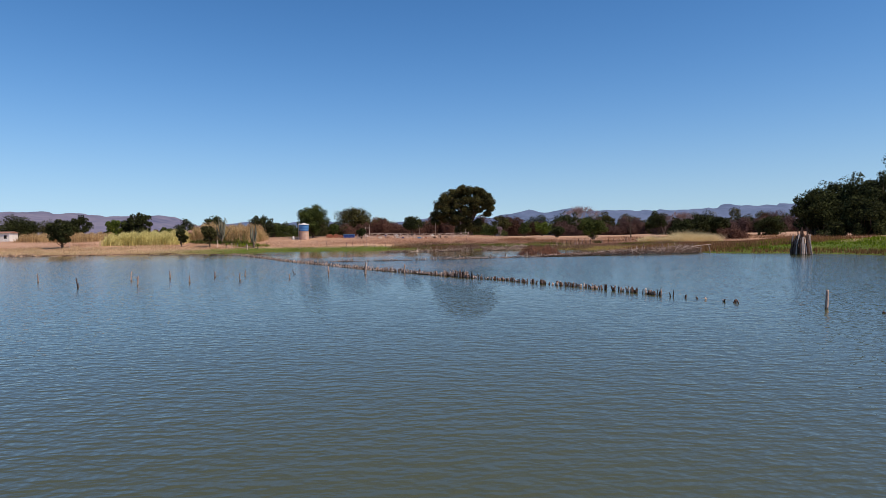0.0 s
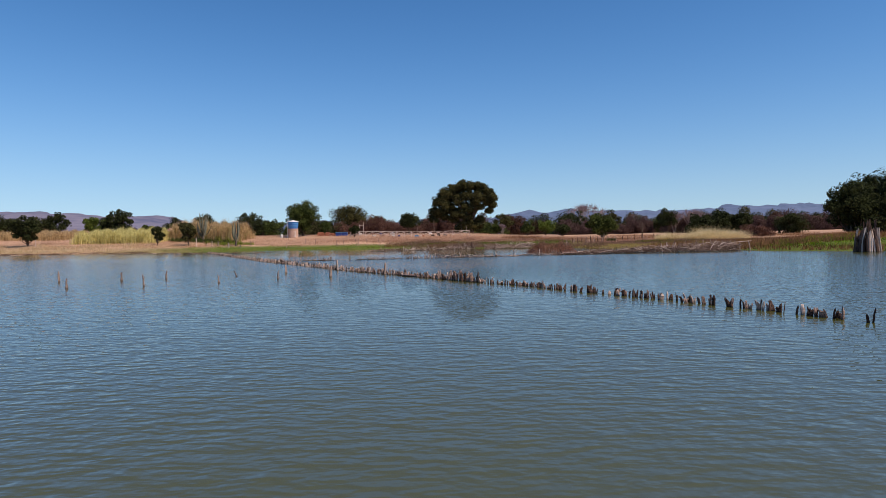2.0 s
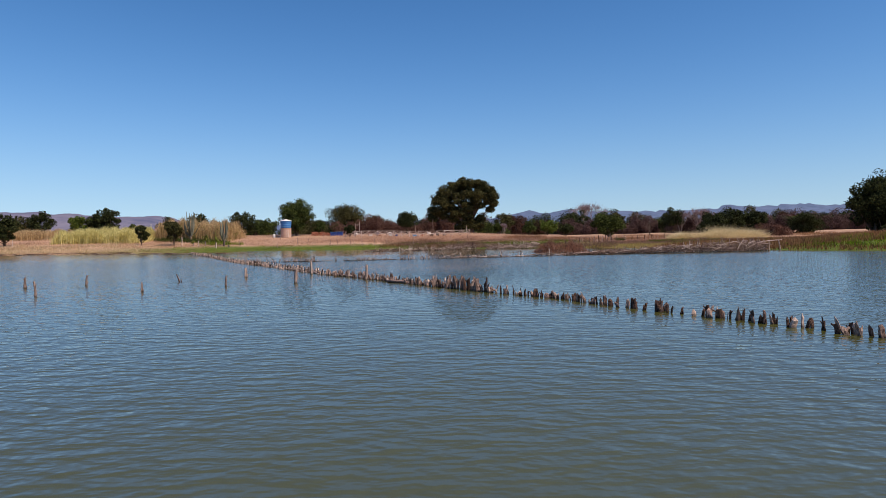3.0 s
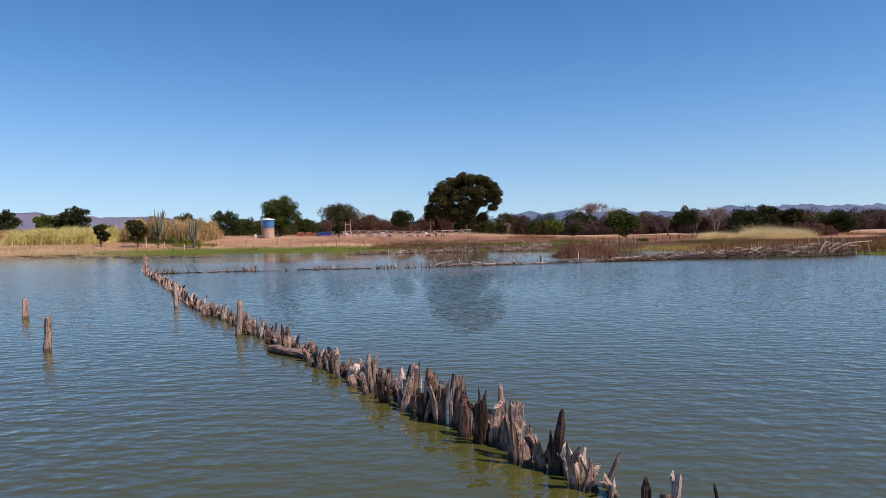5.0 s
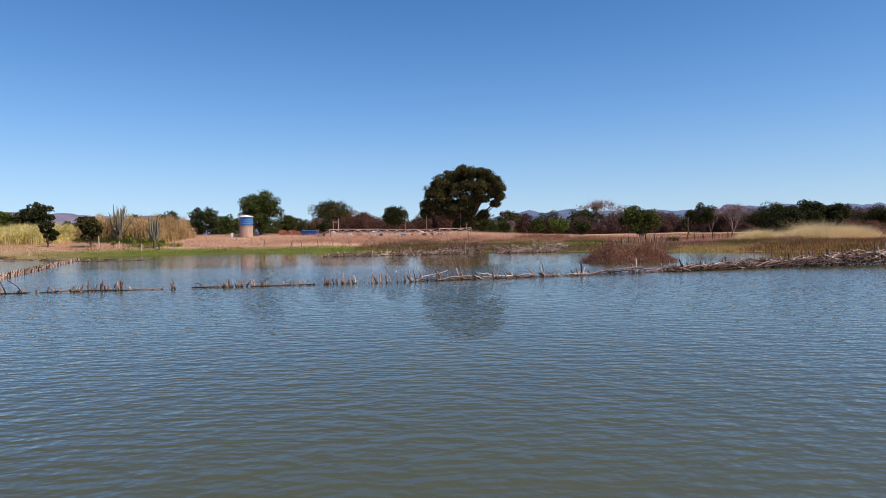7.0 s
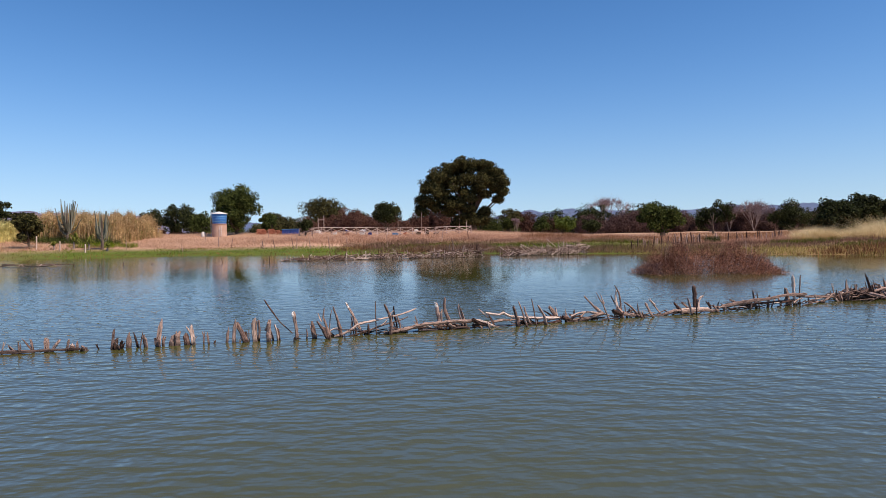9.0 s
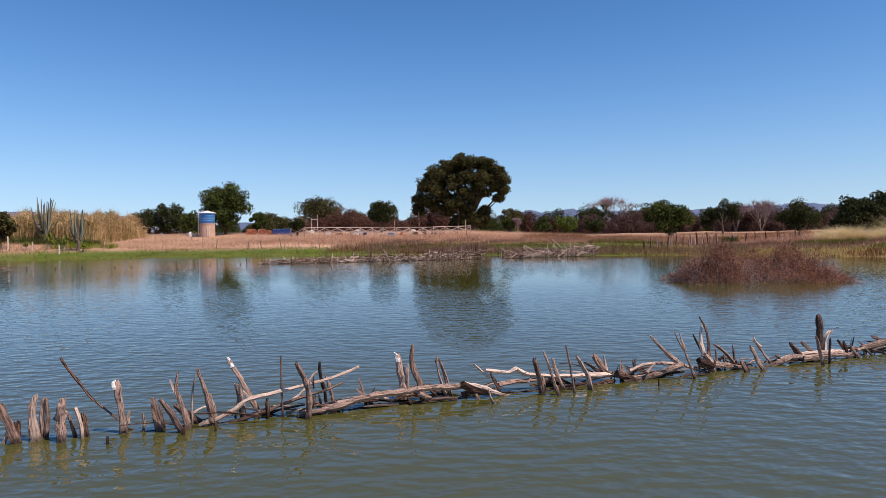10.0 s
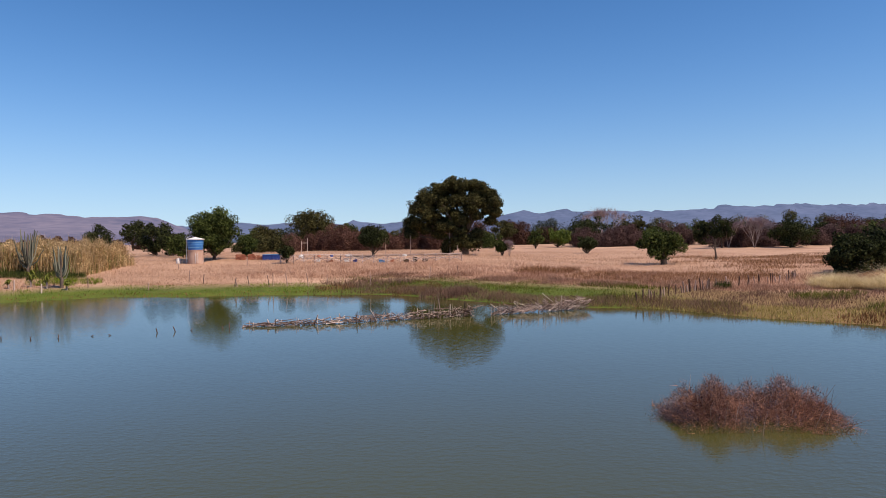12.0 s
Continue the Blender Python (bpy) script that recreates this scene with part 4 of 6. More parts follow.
# ---- reddish bush standing in the water ----
def island_bush():
    t = thing("island_bush", 14.8, 98.5, 0, "reddish brown leafless bush standing in shallow water", "bush")
    n = 21000
    bx = np.clip(np.where(rng.random(n) < 0.5, -1.35, 1.35) + rng.normal(0, 0.85, n), -2.9, 2.9)
    by = np.clip(rng.normal(0, 0.9, n), -1.8, 1.8) - 0.35 * np.clip(bx - 0.6, 0, 1)
    clump = np.sin(bx * 4.1 + by * 2.3) * np.sin(by * 3.7 - bx)
    top = (1.15 * np.exp(-((np.abs(bx) - 1.15) / 1.5) ** 4) + 0.22) * (0.86 + 0.34 * clump) * np.exp(-(by / 1.7) ** 4)
    base = np.stack([bx, by, rng.random(n) ** 0.9 * top - 0.05], 1)
    way = np.stack([bx * 0.12 + rng.normal(0, 0.55, n), by * 0.2 + rng.normal(0, 0.55, n) - 0.1, rng.uniform(-0.2, 1.1, n)], 1)
    ln = (rng.uniform(0.08, 0.34, n) * np.where(rng.random(n) < 0.06, 1.8, 1.0))[:, None]
    tagged(part("twig_mass", card_mesh("twig_mass", twigs(base, base + unit(way) * ln, 0.011), TWIG_RED), t), kind="stuff")
    m = 2600  # sparse grey twigs at both ends, low over the water
    ex = rng.choice([-1, 1], m) * (2.3 + np.abs(rng.normal(0, 0.45, m)))
    eb = np.stack([ex, rng.normal(-0.1, 0.5, m), rng.random(m) * 0.5 * np.exp(-((np.abs(ex) - 2.2) / 0.8) ** 2)], 1)
    ew = np.stack([np.sign(ex) * 0.5 + rng.normal(0, 0.5, m), rng.normal(0, 0.5, m), rng.uniform(-0.1, 0.7, m)], 1)
    tagged(part("dry_fringe", card_mesh("dry_fringe", twigs(eb, eb + unit(ew) * rng.uniform(0.1, 0.4, m)[:, None], 0.01), TWIG_DULL), t, "thin greyish dead twigs"), kind="stuff")
    for _ in range(90):
        g = Geo()
        x, y = random.choice((-1.35, 1.35)) + random.gauss(0, 0.8), random.gauss(0, 0.6)
        x = max(-2.4, min(2.4, x))
        e = Vector((x * 1.08 + random.gauss(0, 0.22), y * 1.2 - 0.1 + random.gauss(0, 0.22), random.uniform(0.5, 1.6) * math.exp(-((abs(x) - 1.3) / 1.5) ** 4)))
        mid = Vector((x, y, 0)).lerp(e, 0.5) + Vector((random.gauss(0, 0.07), random.gauss(0, 0.07), 0.08))
        g.tube([(x, y, -0.1), mid, e], [0.013, 0.009, 0.003], 4)
        part("stem", g.mesh("stem", (WOOD_PALE, WOOD, TWIG_RED)[_ % 3]), t)
    k = 9000
    lx = np.clip(rng.choice([-1.35, 1.35], k) + rng.normal(0, 0.75, k), -2.6, 2.6)
    ly = np.clip(rng.normal(0, 0.75, k), -1.5, 1.5) - 0.35 * np.clip(lx - 0.6, 0, 1)
    lz = rng.random(k) * (1.1 * np.exp(-((np.abs(lx) - 1.15) / 1.5) ** 4) + 0.2) * np.exp(-(ly / 1.7) ** 4) * (0.86 + 0.34 * np.sin(lx * 4.1 + ly * 2.3) * np.sin(ly * 3.7 - lx))
    tagged(part("foliage", card_mesh("foliage", leaf_cards(np.stack([lx, ly, lz], 1), rng.normal(0, 1, (k, 3)), 0.035), LEAF_WINE), t, "small dull reddish leaves"), kind="stuff")


island_bush()


# ---- stakes and driftwood ----
def shard(g, base, top, r, sides=8, curve=0.0, point=0.5, jag=0.5, flat=1.0):
    """Adds one split billet from base to top: uneven section, cracked sides, its end broken off askew."""
    base, top = Vector(base), Vector(top)
    h = (top - base).length
    n0, rings = len(g.v), 7
    way = random.uniform(0, 6.28)
    side = Vector((math.cos(way), math.sin(way), 0))
    edge = [random.uniform(0.62, 1.2) for _ in range(sides)]
    a0 = random.uniform(0, 6.28)
    for i in range(rings):
        u = i / (rings - 1)
        c = base.lerp(top, u) + side * curve * math.sin(u * math.pi) + Vector((random.uniform(-1, 1), random.uniform(-1, 1), 0)) * r * 0.12
        k = (1.12 - 0.24 * u) * random.uniform(0.9, 1.08)
        if i == rings - 1:
            k, c = k * point, c + side * r * 0.35
        for s in range(sides):
            w = 2 * math.pi * s / sides
            d = r * k * edge[s] * random.uniform(0.9, 1.1)
            z = 0.0
            if i >= rings - 2:
                z = (math.cos(w - a0) * 0.5 + random.uniform(-0.6, 0.6)) * jag * r * (2.6 if i == rings - 1 else 0.6)
            g.v.append((c.x + math.cos(w) * d, c.y + math.sin(w) * d * flat, c.z + z))
    for i in range(rings - 1):
        for s in range(sides):
            p, q = n0 + i * sides + s, n0 + i * sides + (s + 1) % sides
            g.f.append((p, q, q + sides, p + sides))
    g.f.append(tuple(n0 + (rings - 1) * sides + s for s in range(sides)))


def stake_mesh(seed, r=0.04, h=0.42):
    """A split, weathered stake of height h above the water, stuck below the surface; some with slivers or a forked top."""
    random.seed(seed)
    g = Geo()
    kind = seed % 5
    lean = random.uniform(-0.05, 0.05)
    shard(g, (0, 0, -0.3), (lean, 0, h), r, 8, random.uniform(-0.02, 0.02), random.choice((0.25, 0.4, 0.75, 0.85)), random.uniform(0.4, 1.0), random.uniform(0.6, 1.0))
    if kind in (1, 3):  # slivers split off beside it
        for _ in range(random.choice((1, 2))):
            x = random.choice((-1, 1)) * r * random.uniform(0.7, 1.2)
            shard(g, (x, random.uniform(-1, 1) * r * 0.5, -0.25), (x * 1.25 + random.uniform(-0.02, 0.02), 0, h * random.uniform(0.55, 1.05)), r * random.uniform(0.4, 0.6), 6, 0.0, 0.3, 0.9)
    if kind == 2:  # a prong
        s = random.choice((-1, 1))
        shard(g, (lean * 0.6, 0, h * 0.5), (lean + s * r * random.uniform(1.2, 2.2), 0, h * random.uniform(0.95, 1.2)), r * 0.5, 6, 0.0, 0.35, 0.6)
    return g.mesh("stake", (WOOD, WOOD, WOOD, WOOD_DARK, WOOD, WOOD_PALE, WOOD)[seed % 7])


def wood_piece(name, parent, pts, radii, mat, sides=7, rough=0.16, jag=0.0, smooth=False):
    """A branch as a mesh of its own whose local z runs along it, so that the grain does too; jag breaks its end off raggedly."""
    pts = [Vector(p) for p in pts]
    q = (pts[-1] - pts[0]).to_track_quat("Z", "Y")
    inv = q.inverted()
    g = Geo().tube([inv @ (p - pts[0]) for p in pts], radii, sides, rough)
    if jag:
        for k in range(len(g.v) - sides, len(g.v)):
            x, y, z = g.v[k]
            g.v[k] = (x, y, z + random.uniform(-0.6, 1.0) * jag)
    ob = new(name, g.mesh(name, mat, smooth))
    ob.parent = parent
    ob.matrix_basis = Matrix.LocRotScale(pts[0] - parent.location, q, None)
    return ob


def shoot(name, parent, pts, r0, r1, mat, gnarl=0.14, sides=8):
    """A natural branch bending softly through pts, with knots and an uneven, broken end."""
    pts = [Vector(p) for p in pts]
    fine = []
    for i in range(len(pts) - 1):
        p0, p1, p2, p3 = pts[max(i - 1, 0)], pts[i], pts[i + 1], pts[min(i + 2, len(pts) - 1)]
        n = max(2, min(6, int((p2 - p1).length / 0.06)))
        for k in range(n):
            u = k / n
            fine.append(0.5 * (2 * p1 + (p2 - p0) * u + (2 * p0 - 5 * p1 + 4 * p2 - p3) * u * u + (3 * p1 - p0 - 3 * p2 + p3) * u ** 3))
    fine.append(pts[-1])
    m = len(fine) - 1
    rad = [(r0 + (r1 - r0) * i / m) * random.uniform(1 - gnarl, 1 + gnarl) * (1.25 if random.random() < 0.08 else 1) for i in range(m + 1)]
    rad[-1] *= 0.75
    fine = [p + Vector((random.uniform(-1, 1), random.uniform(-1, 1), random.uniform(-1, 1))) * rad[i] * 0.16 for i, p in enumerate(fine)]
    return wood_piece(name, parent, fine, rad, mat, sides, 0.24, min(r1 * 1.1, 0.03))


STAKES = [stake_mesh(i, 0.03 + 0.004 * (i % 5)) for i in range(35)]


def stake(parent, x, y, h, lean_x=0.0, lean_y=0.0, r=0.04, kind=None):
    """One stake of the row, scaled from the shared shapes."""
    i = random.randrange(len(STAKES)) if kind is None else kind
    ob = new("stake", STAKES[i])
    ob.parent = parent
    k = r / (0.03 + 0.004 * (i % 5))
    turn = Vector((lean_x, lean_y, h)).to_track_quat("Z", "Y").to_euler()
    ob.matrix_basis = Matrix.LocRotScale(Vector((x, y, 0)) - parent.location, turn, (k * random.uniform(0.75, 1.5), k * random.uniform(0.65, 1.1), math.hypot(h, lean_x) / 0.42)) @ Matrix.Rotation(random.uniform(-0.6, 0.6), 4, "Z")
    return ob


def along(line, s):
    """The place s metres along a line of points."""
    for (ax, ay), (bx, by) in zip(line, line[1:]):
        d = math.hypot(bx - ax, by - ay)
        if s <= d:
            return ax + (bx - ax) * s / d, ay + (by - ay) * s / d
        s -= d
    return line[-1]


def length(line):
    return sum(math.hypot(b[0] - a[0], b[1] - a[1]) for a, b in zip(line, line[1:]))


# long row of broken stakes that slants across the lagoon
ROW_A = [(11.4, 26.4), (10.0, 29.4), (7.6, 34.6), (5.6, 38.0), (4.0, 41.2), (2.6, 43.1), (1.5, 44.9), (0.4, 46.9), (-1.05, 49.4), (-3.05, 52.7), (-5.6, 56.6),
         (-10.8, 66.4), (-16.2, 76.2), (-20.6, 85.2), (-28.0, 101.0), (-41.5, 129.0)]
row_a = thing("stake_fence", 0, 46, 0, "long row of broken weathered wooden stakes standing in the lagoon", "fence")
total = length(ROW_A)
random.seed(11)
s, count = 0.3, 0
while s < 18.5:  # loose groups with gaps
    for _ in range(random.choice((2, 4, 7, 10, 14)) if s > 3.6 else random.choice((1, 2, 2))):
        x, y = along(ROW_A, s)
        stake(row_a, x + random.gauss(0, 0.05), y + random.gauss(0, 0.08), random.uniform(0.12, 0.27) * (0.62 if s < 3 else 1), random.gauss(0, 0.025), random.gauss(0, 0.03), random.uniform(0.025, 0.055), random.choice((3, 10, 17, 24, 31)) if random.random() < 0.5 else None)
        s += random.uniform(0.06, 0.12)
        count += 1
    s += random.choice((0.1, 0.15, 0.25)) + (0.3 if s < 3.6 else 0)
while s < 33.0:  # dense palisade
    x, y = along(ROW_A, s)
    shift, tall = 0.14 * min(1, max(0, (s - 20.5) / 3.5)), 1.28 if 19.2 < s < 22.5 else 0.9
    stake(row_a, x - shift + random.gauss(0, 0.07), y + random.gauss(0, 0.07), tall * random.choice((0.13, 0.17, 0.2, 0.24, 0.28, 0.33)) * random.uniform(0.8, 1.1), random.gauss(0.015, 0.04), random.gauss(0, 0.04), random.choice((0.022, 0.028, 0.034, 0.042, 0.05)) + (0.007 if tall > 1 else 0))
    s += random.uniform(0.03, 0.062)
    count += 1
g = Geo()
while s < total:
    x, y = along(ROW_A, s)
    h, r = random.uniform(0.1, 0.36), random.uniform(0.02, 0.045)
    lx, ly = random.gauss(0.05, 0.07), random.gauss(0, 0.08)
    x, y = x + random.gauss(0, 0.07) - row_a.location.x, y + random.gauss(0, 0.07) - row_a.location.y
    g.tube([(x, y, -0.4), (x + lx * 0.5, y + ly * 0.5, h * 0.55), (x + lx, y + ly, h)], [r, r * 0.9, r * 0.4], 5, 0.2)
    if random.random() < 0.35:  # drift lodged between them
        a, k = Vector((x, y - 0.1, random.uniform(0.0, 0.12))), random.uniform(0.2, 0.8)
        w = Vector((-0.48 * k + random.gauss(0, 0.06), 0.86 * k, random.uniform(-0.05, 0.12)))
        g.tube([a, a + w * 0.5 + Vector((0, 0, 0.03)), a + w], [r * 0.8, r * 0.7, r * 0.3], 5, 0.2)
    s += random.uniform(0.06, 0.13)
tagged(part("stake_mass", g.mesh("stake_mass", WOOD_PILE), row_a), kind="stuff")


def post(name, x, y, h, r, label, lean=(0.0, 0.0), mat=None, group="", category="post", z=0.0, sides=9):
    g = Geo()
    bx, by = lean
    g.tube([(0, 0, -0.5), (bx * 0.1, by * 0.1, 0), (bx * 0.5 + r * 0.2, by * 0.5, h * 0.45), (bx * 0.9, by * 0.9, h * 0.9), (bx, by, h)], [r * 1.1, r * 1.05, r, r * 0.92, r * 0.6], sides, 0.1)
    ob = new(name, g.mesh(name, mat or WOOD, True))
    ob.location = (x, y, z)
    return tagged(ob, label, category, group)


post("mooring_post", -5.75, 55.93, 0.68, 0.058, "thick weathered post standing in water beside the stake row", (-0.03, 0), WOOD_PALE)
post("mooring_post", -2.26, 50.47, 0.66, 0.056, "thick weathered post standing in water beside the stake row", (0.05, 0))
for x, y, h, lx in ((-8.46, 53.8, 0.45, -0.01), (-4.97, 49.1, 0.54, 0.04)):
    g = Geo()
    shard(g, (0, 0, -0.4), (lx, 0.02, h), 0.074, 11, 0.02, 0.93, 0.22)
    shard(g, (0.05, -0.02, -0.3), (0.06, -0.02, h * 0.3), 0.035, 7, 0.0, 0.6, 0.6)
    ob = new("mooring_post", g.mesh("mooring_post", WOOD))
    ob.location = (x, y, 0)
    tagged(ob, "stout broken-topped weathered post standing in the lagoon", "post")
post("mooring_post", 13.3, 24.6, 0.62, 0.05, "single weathered post standing in open water", (0.05, 0))
for x, y, h, lx in ((-26.3, 45.7, 0.7, 0.0), (-20.1, 39.7, 0.72, -0.12), (-20.1, 45.7, 0.8, 0.05), (-17.4, 41.0, 0.72, 0.1), (-18.5, 48.0, 0.7, 0.0), (-15.1, 43.0, 0.55, 0.0),
                    (-15.4, 48.2, 0.55, 0.0), (-12.3, 44.0, 0.62, 0.0), (-13.7, 49.4, 0.5, 0.05), (-9.5, 45.5, 0.42, 0.0), (-10.4, 51.0, 0.42, -0.2), (-7.4, 47.8, 0.5, 0.06)):
    g = Geo()
    shard(g, (0, 0, -0.4), (lx, 0.02, h * 0.78), 0.042, 8, random.uniform(-0.05, 0.05), 0.85, 0.5)
    shard(g, (0.03, 0, -0.3), (0.05 + lx * 0.3, 0, h * random.uniform(0.18, 0.35)), 0.03, 7, 0.0, 0.6, 0.6)
    if random.random() < 0.5:
        shard(g, (lx * 0.6, 0, h * 0.45), (lx * 0.6 + random.choice((-1, 1)) * 0.08, 0, h * random.uniform(0.6, 0.78)), 0.016, 6, 0.0, 0.3, 0.6)
    ob = new("water_stake", g.mesh("water_stake", WOOD_DARK if random.random() < 0.15 else WOOD))
    ob.location = (x, y, 0)
    tagged(ob, "slim split weathered stake standing in the lagoon", "post", "lone stakes in the lagoon")

post("water_stub", 14.2, 23.2, 0.05, 0.045, "dark broken stub just above the water", (0.03, 0), WOOD_DARK, sides=7)
random.seed(5)
log = Geo()
log.tube([(0, 0, 0), (0.01, 0, 0.04), (0.02, 0.01, 0.2), (0.0, 0, 0.4), (0.015, 0, 0.6), (0.03, 0.01, 0.8), (0.01, 0, 1.0), (0.02, 0.01, 1.2), (0.02, 0, 1.24)], [0.045, 0.058, 0.07, 0.063, 0.07, 0.066, 0.06, 0.056, 0.04], 12, 0.12)
ob = tagged(new("floating_log", log.mesh("floating_log", WOOD)), "thick weathered log lying in water against the stake row", "log")
ob.matrix_world = Matrix.LocRotScale((-1.18, 48.7, 0.055), Vector((0.74, -0.67, -0.02)).to_track_quat("Z", "Y"), None)

# fence of stakes and long branches across the middle of the lagoon
fence_b = thing("branch_fence", 0, 80, 0, "low fence of weathered stakes and long branches across the lagoon", "fence")
random.seed(3)
ROW_B = [(-16.2, 75.6), (-13.2, 76.9), (-10, 77.6), (-6, 78.5), (-2.2, 79.4), (0, 80), (3.3, 81.2), (5.5, 82), (10.2, 83.7), (13, 85.3), (19, 87.8), (25, 88.9), (31, 90.3), (36.5, 92.8)]


def fence_y(x):
    return float(np.interp(x, [p[0] for p in ROW_B], [p[1] for p in ROW_B]))


def limb(mat, off, r0, r1, stands, *xz):
    """A stake or branch of the fence through places (x, z) in its line, off metres behind it; one that stands reaches into the mud."""
    pts = [Vector((x, fence_y(x) + off, z)) for x, z in xz]
    if stands:
        pts.insert(0, pts[0] + (pts[0] - pts[1]).normalized() * 0.3)
    shoot("stake" if stands else "branch", fence_b, pts, r0, r1, mat)


# x, y, height, lean, radius of the stakes at its near end
NEAR = [(-2.33, 79.36, 0.2, 0, 0.05), (-2.17, 79.4, 0.45, 0.04, 0.042), (-2.14, 79.36, 0.16, -0.02, 0.05), (-2.07, 79.43, 0.17, 0.01, 0.032), (-1.97, 79.46, 0.18, 0, 0.042), (-1.9, 79.48, 0.23, 0.03, 0.05),
        (-1.72, 79.53, 0.2, -0.05, 0.045), (-1.64, 79.55, 0.31, -0.06, 0.036), (-1.6, 79.5, 0.16, 0.02, 0.03), (-1.48, 79.6, 0.21, 0, 0.019), (-1.39, 79.6, 0.2, -0.03, 0.02), (-1.31, 79.63, 0.06, 0, 0.02),
        (-1.13, 79.69, 0.25, 0.01, 0.02), (-1.01, 79.72, 0.4, -0.01, 0.048), (-0.9, 79.72, 0.1, 0.03, 0.035)]
for x, y, h, lx, r in NEAR:
    stake(fence_b, x, y, h, lx, random.uniform(-0.05, 0.05), r * 0.9, random.choice((0, 1, 2, 5, 7, 8, 9, 12, 14, 15, 19, 21)))
shoot("branch", fence_b, [(-0.97, 79.76, 0.33), (-0.88, 79.74, 0.17), (-0.79, 79.72, -0.02)], 0.042, 0.05, WOOD)
limb(WOOD_DARK, -0.01, 0.039, 0.032, True, (-0.82, -0.00), (-0.82, 0.09), (-0.81, 0.16))
limb(WOOD_PALE, -0.04, 0.050, 0.023, True, (-0.66, 0.00), (-0.68, 0.15), (-0.68, 0.31), (-0.65, 0.40))
limb(WOOD, 0.12, 0.011, 0.007, True, (-0.79, 0.00), (-0.80, 0.07), (-0.80, 0.19))
limb(WOOD, 0.05, 0.027, 0.016, True, (-0.65, -0.00), (-0.66, 0.17), (-0.65, 0.35))
limb(WOOD, 0.03, 0.025, 0.018, True, (-0.61, -0.00), (-0.60, 0.19), (-0.61, 0.35))
limb(WOOD, -0.15, 0.047, 0.030, True, (-0.40, 0.00), (-0.40, 0.12), (-0.41, 0.24), (-0.38, 0.38))
limb(WOOD, -0.08, 0.055, 0.044, False, (-0.45, 0.18), (-0.44, 0.21), (-0.44, 0.24))
limb(WOOD, -0.01, 0.027, 0.013, True, (-0.37, 0.00), (-0.40, 0.13), (-0.42, 0.21))
limb(WOOD_PALE, -0.10, 0.027, 0.018, True, (-0.27, -0.00), (-0.28, 0.13), (-0.32, 0.28))
limb(WOOD_DARK, -0.04, 0.031, 0.022, True, (-0.27, -0.00), (-0.28, 0.11), (-0.29, 0.20))
limb(WOOD_DARK, -0.37, 0.016, 0.010, True, (0.05, -0.00), (0.05, 0.07))
limb(WOOD_DARK, 0.10, 0.009, 0.013, False, (-0.08, 0.09), (-0.16, 0.18), (-0.29, 0.31), (-0.39, 0.47), (-0.49, 0.62), (-0.53, 0.70))
limb(WOOD, -0.05, 0.035, 0.031, True, (0.03, 0.00), (0.02, 0.16), (-0.00, 0.34), (-0.02, 0.47))
limb(WOOD_PALE, 0.12, 0.019, 0.015, False, (-0.00, 0.05), (-0.01, 0.10), (0.01, 0.16))
limb(WOOD_DARK, 0.05, 0.024, 0.019, False, (-0.04, 0.02), (0.02, -0.00), (0.08, -0.02))
limb(WOOD, -0.06, 0.024, 0.015, True, (0.19, 0.00), (0.20, 0.08), (0.19, 0.16))
limb(WOOD, -0.09, 0.046, 0.031, True, (0.34, -0.00), (0.31, 0.13), (0.29, 0.29))
limb(WOOD, -0.02, 0.021, 0.011, True, (0.34, -0.00), (0.33, 0.09), (0.31, 0.22))
limb(WOOD, 0.00, 0.013, 0.006, True, (0.28, 0.00), (0.25, 0.14), (0.23, 0.25))
limb(WOOD, -0.24, 0.033, 0.020, True, (0.57, 0.00), (0.51, 0.12), (0.46, 0.23), (0.40, 0.32))
limb(WOOD, -0.12, 0.039, 0.011, True, (0.58, 0.00), (0.52, 0.25), (0.48, 0.37), (0.50, 0.54))
limb(WOOD_PALE, 0.10, 0.017, 0.007, False, (0.41, 0.28), (0.37, 0.37), (0.35, 0.43))
limb(WOOD, 0.05, 0.033, 0.027, False, (0.61, 0.00), (0.50, 0.10), (0.41, 0.19))
limb(WOOD_PALE, 0.01, 0.015, 0.007, True, (0.56, -0.00), (0.56, 0.19), (0.57, 0.33), (0.60, 0.48))
limb(WOOD, -0.07, 0.057, 0.019, True, (0.77, 0.00), (0.73, 0.22), (0.68, 0.41), (0.64, 0.55))
limb(WOOD_PALE, -0.01, 0.023, 0.010, True, (0.77, -0.00), (0.75, 0.16), (0.72, 0.28))
limb(WOOD_DARK, -0.33, 0.013, 0.008, True, (0.87, -0.00), (0.87, 0.08))
limb(WOOD_DARK, -0.32, 0.024, 0.014, True, (0.61, -0.00), (0.62, 0.07))
limb(WOOD_DARK, -0.02, 0.011, 0.008, False, (0.34, -0.02), (0.44, -0.02), (0.54, -0.02))
limb(WOOD, 0.20, 0.026, 0.015, True, (1.10, 0.00), (1.01, 0.18), (0.93, 0.36), (0.86, 0.49), (0.82, 0.57))
limb(WOOD, -0.00, 0.022, 0.018, True, (1.02, -0.00), (1.00, 0.17), (0.97, 0.34))
limb(WOOD, 0.05, 0.016, 0.010, True, (0.97, -0.00), (0.94, 0.26), (0.92, 0.35))
limb(WOOD_PALE, 0.00, 0.014, 0.010, False, (1.15, 0.07), (1.02, 0.11))
limb(WOOD_PALE, 0.00, 0.014, 0.008, False, (1.00, 0.28), (1.08, 0.18))
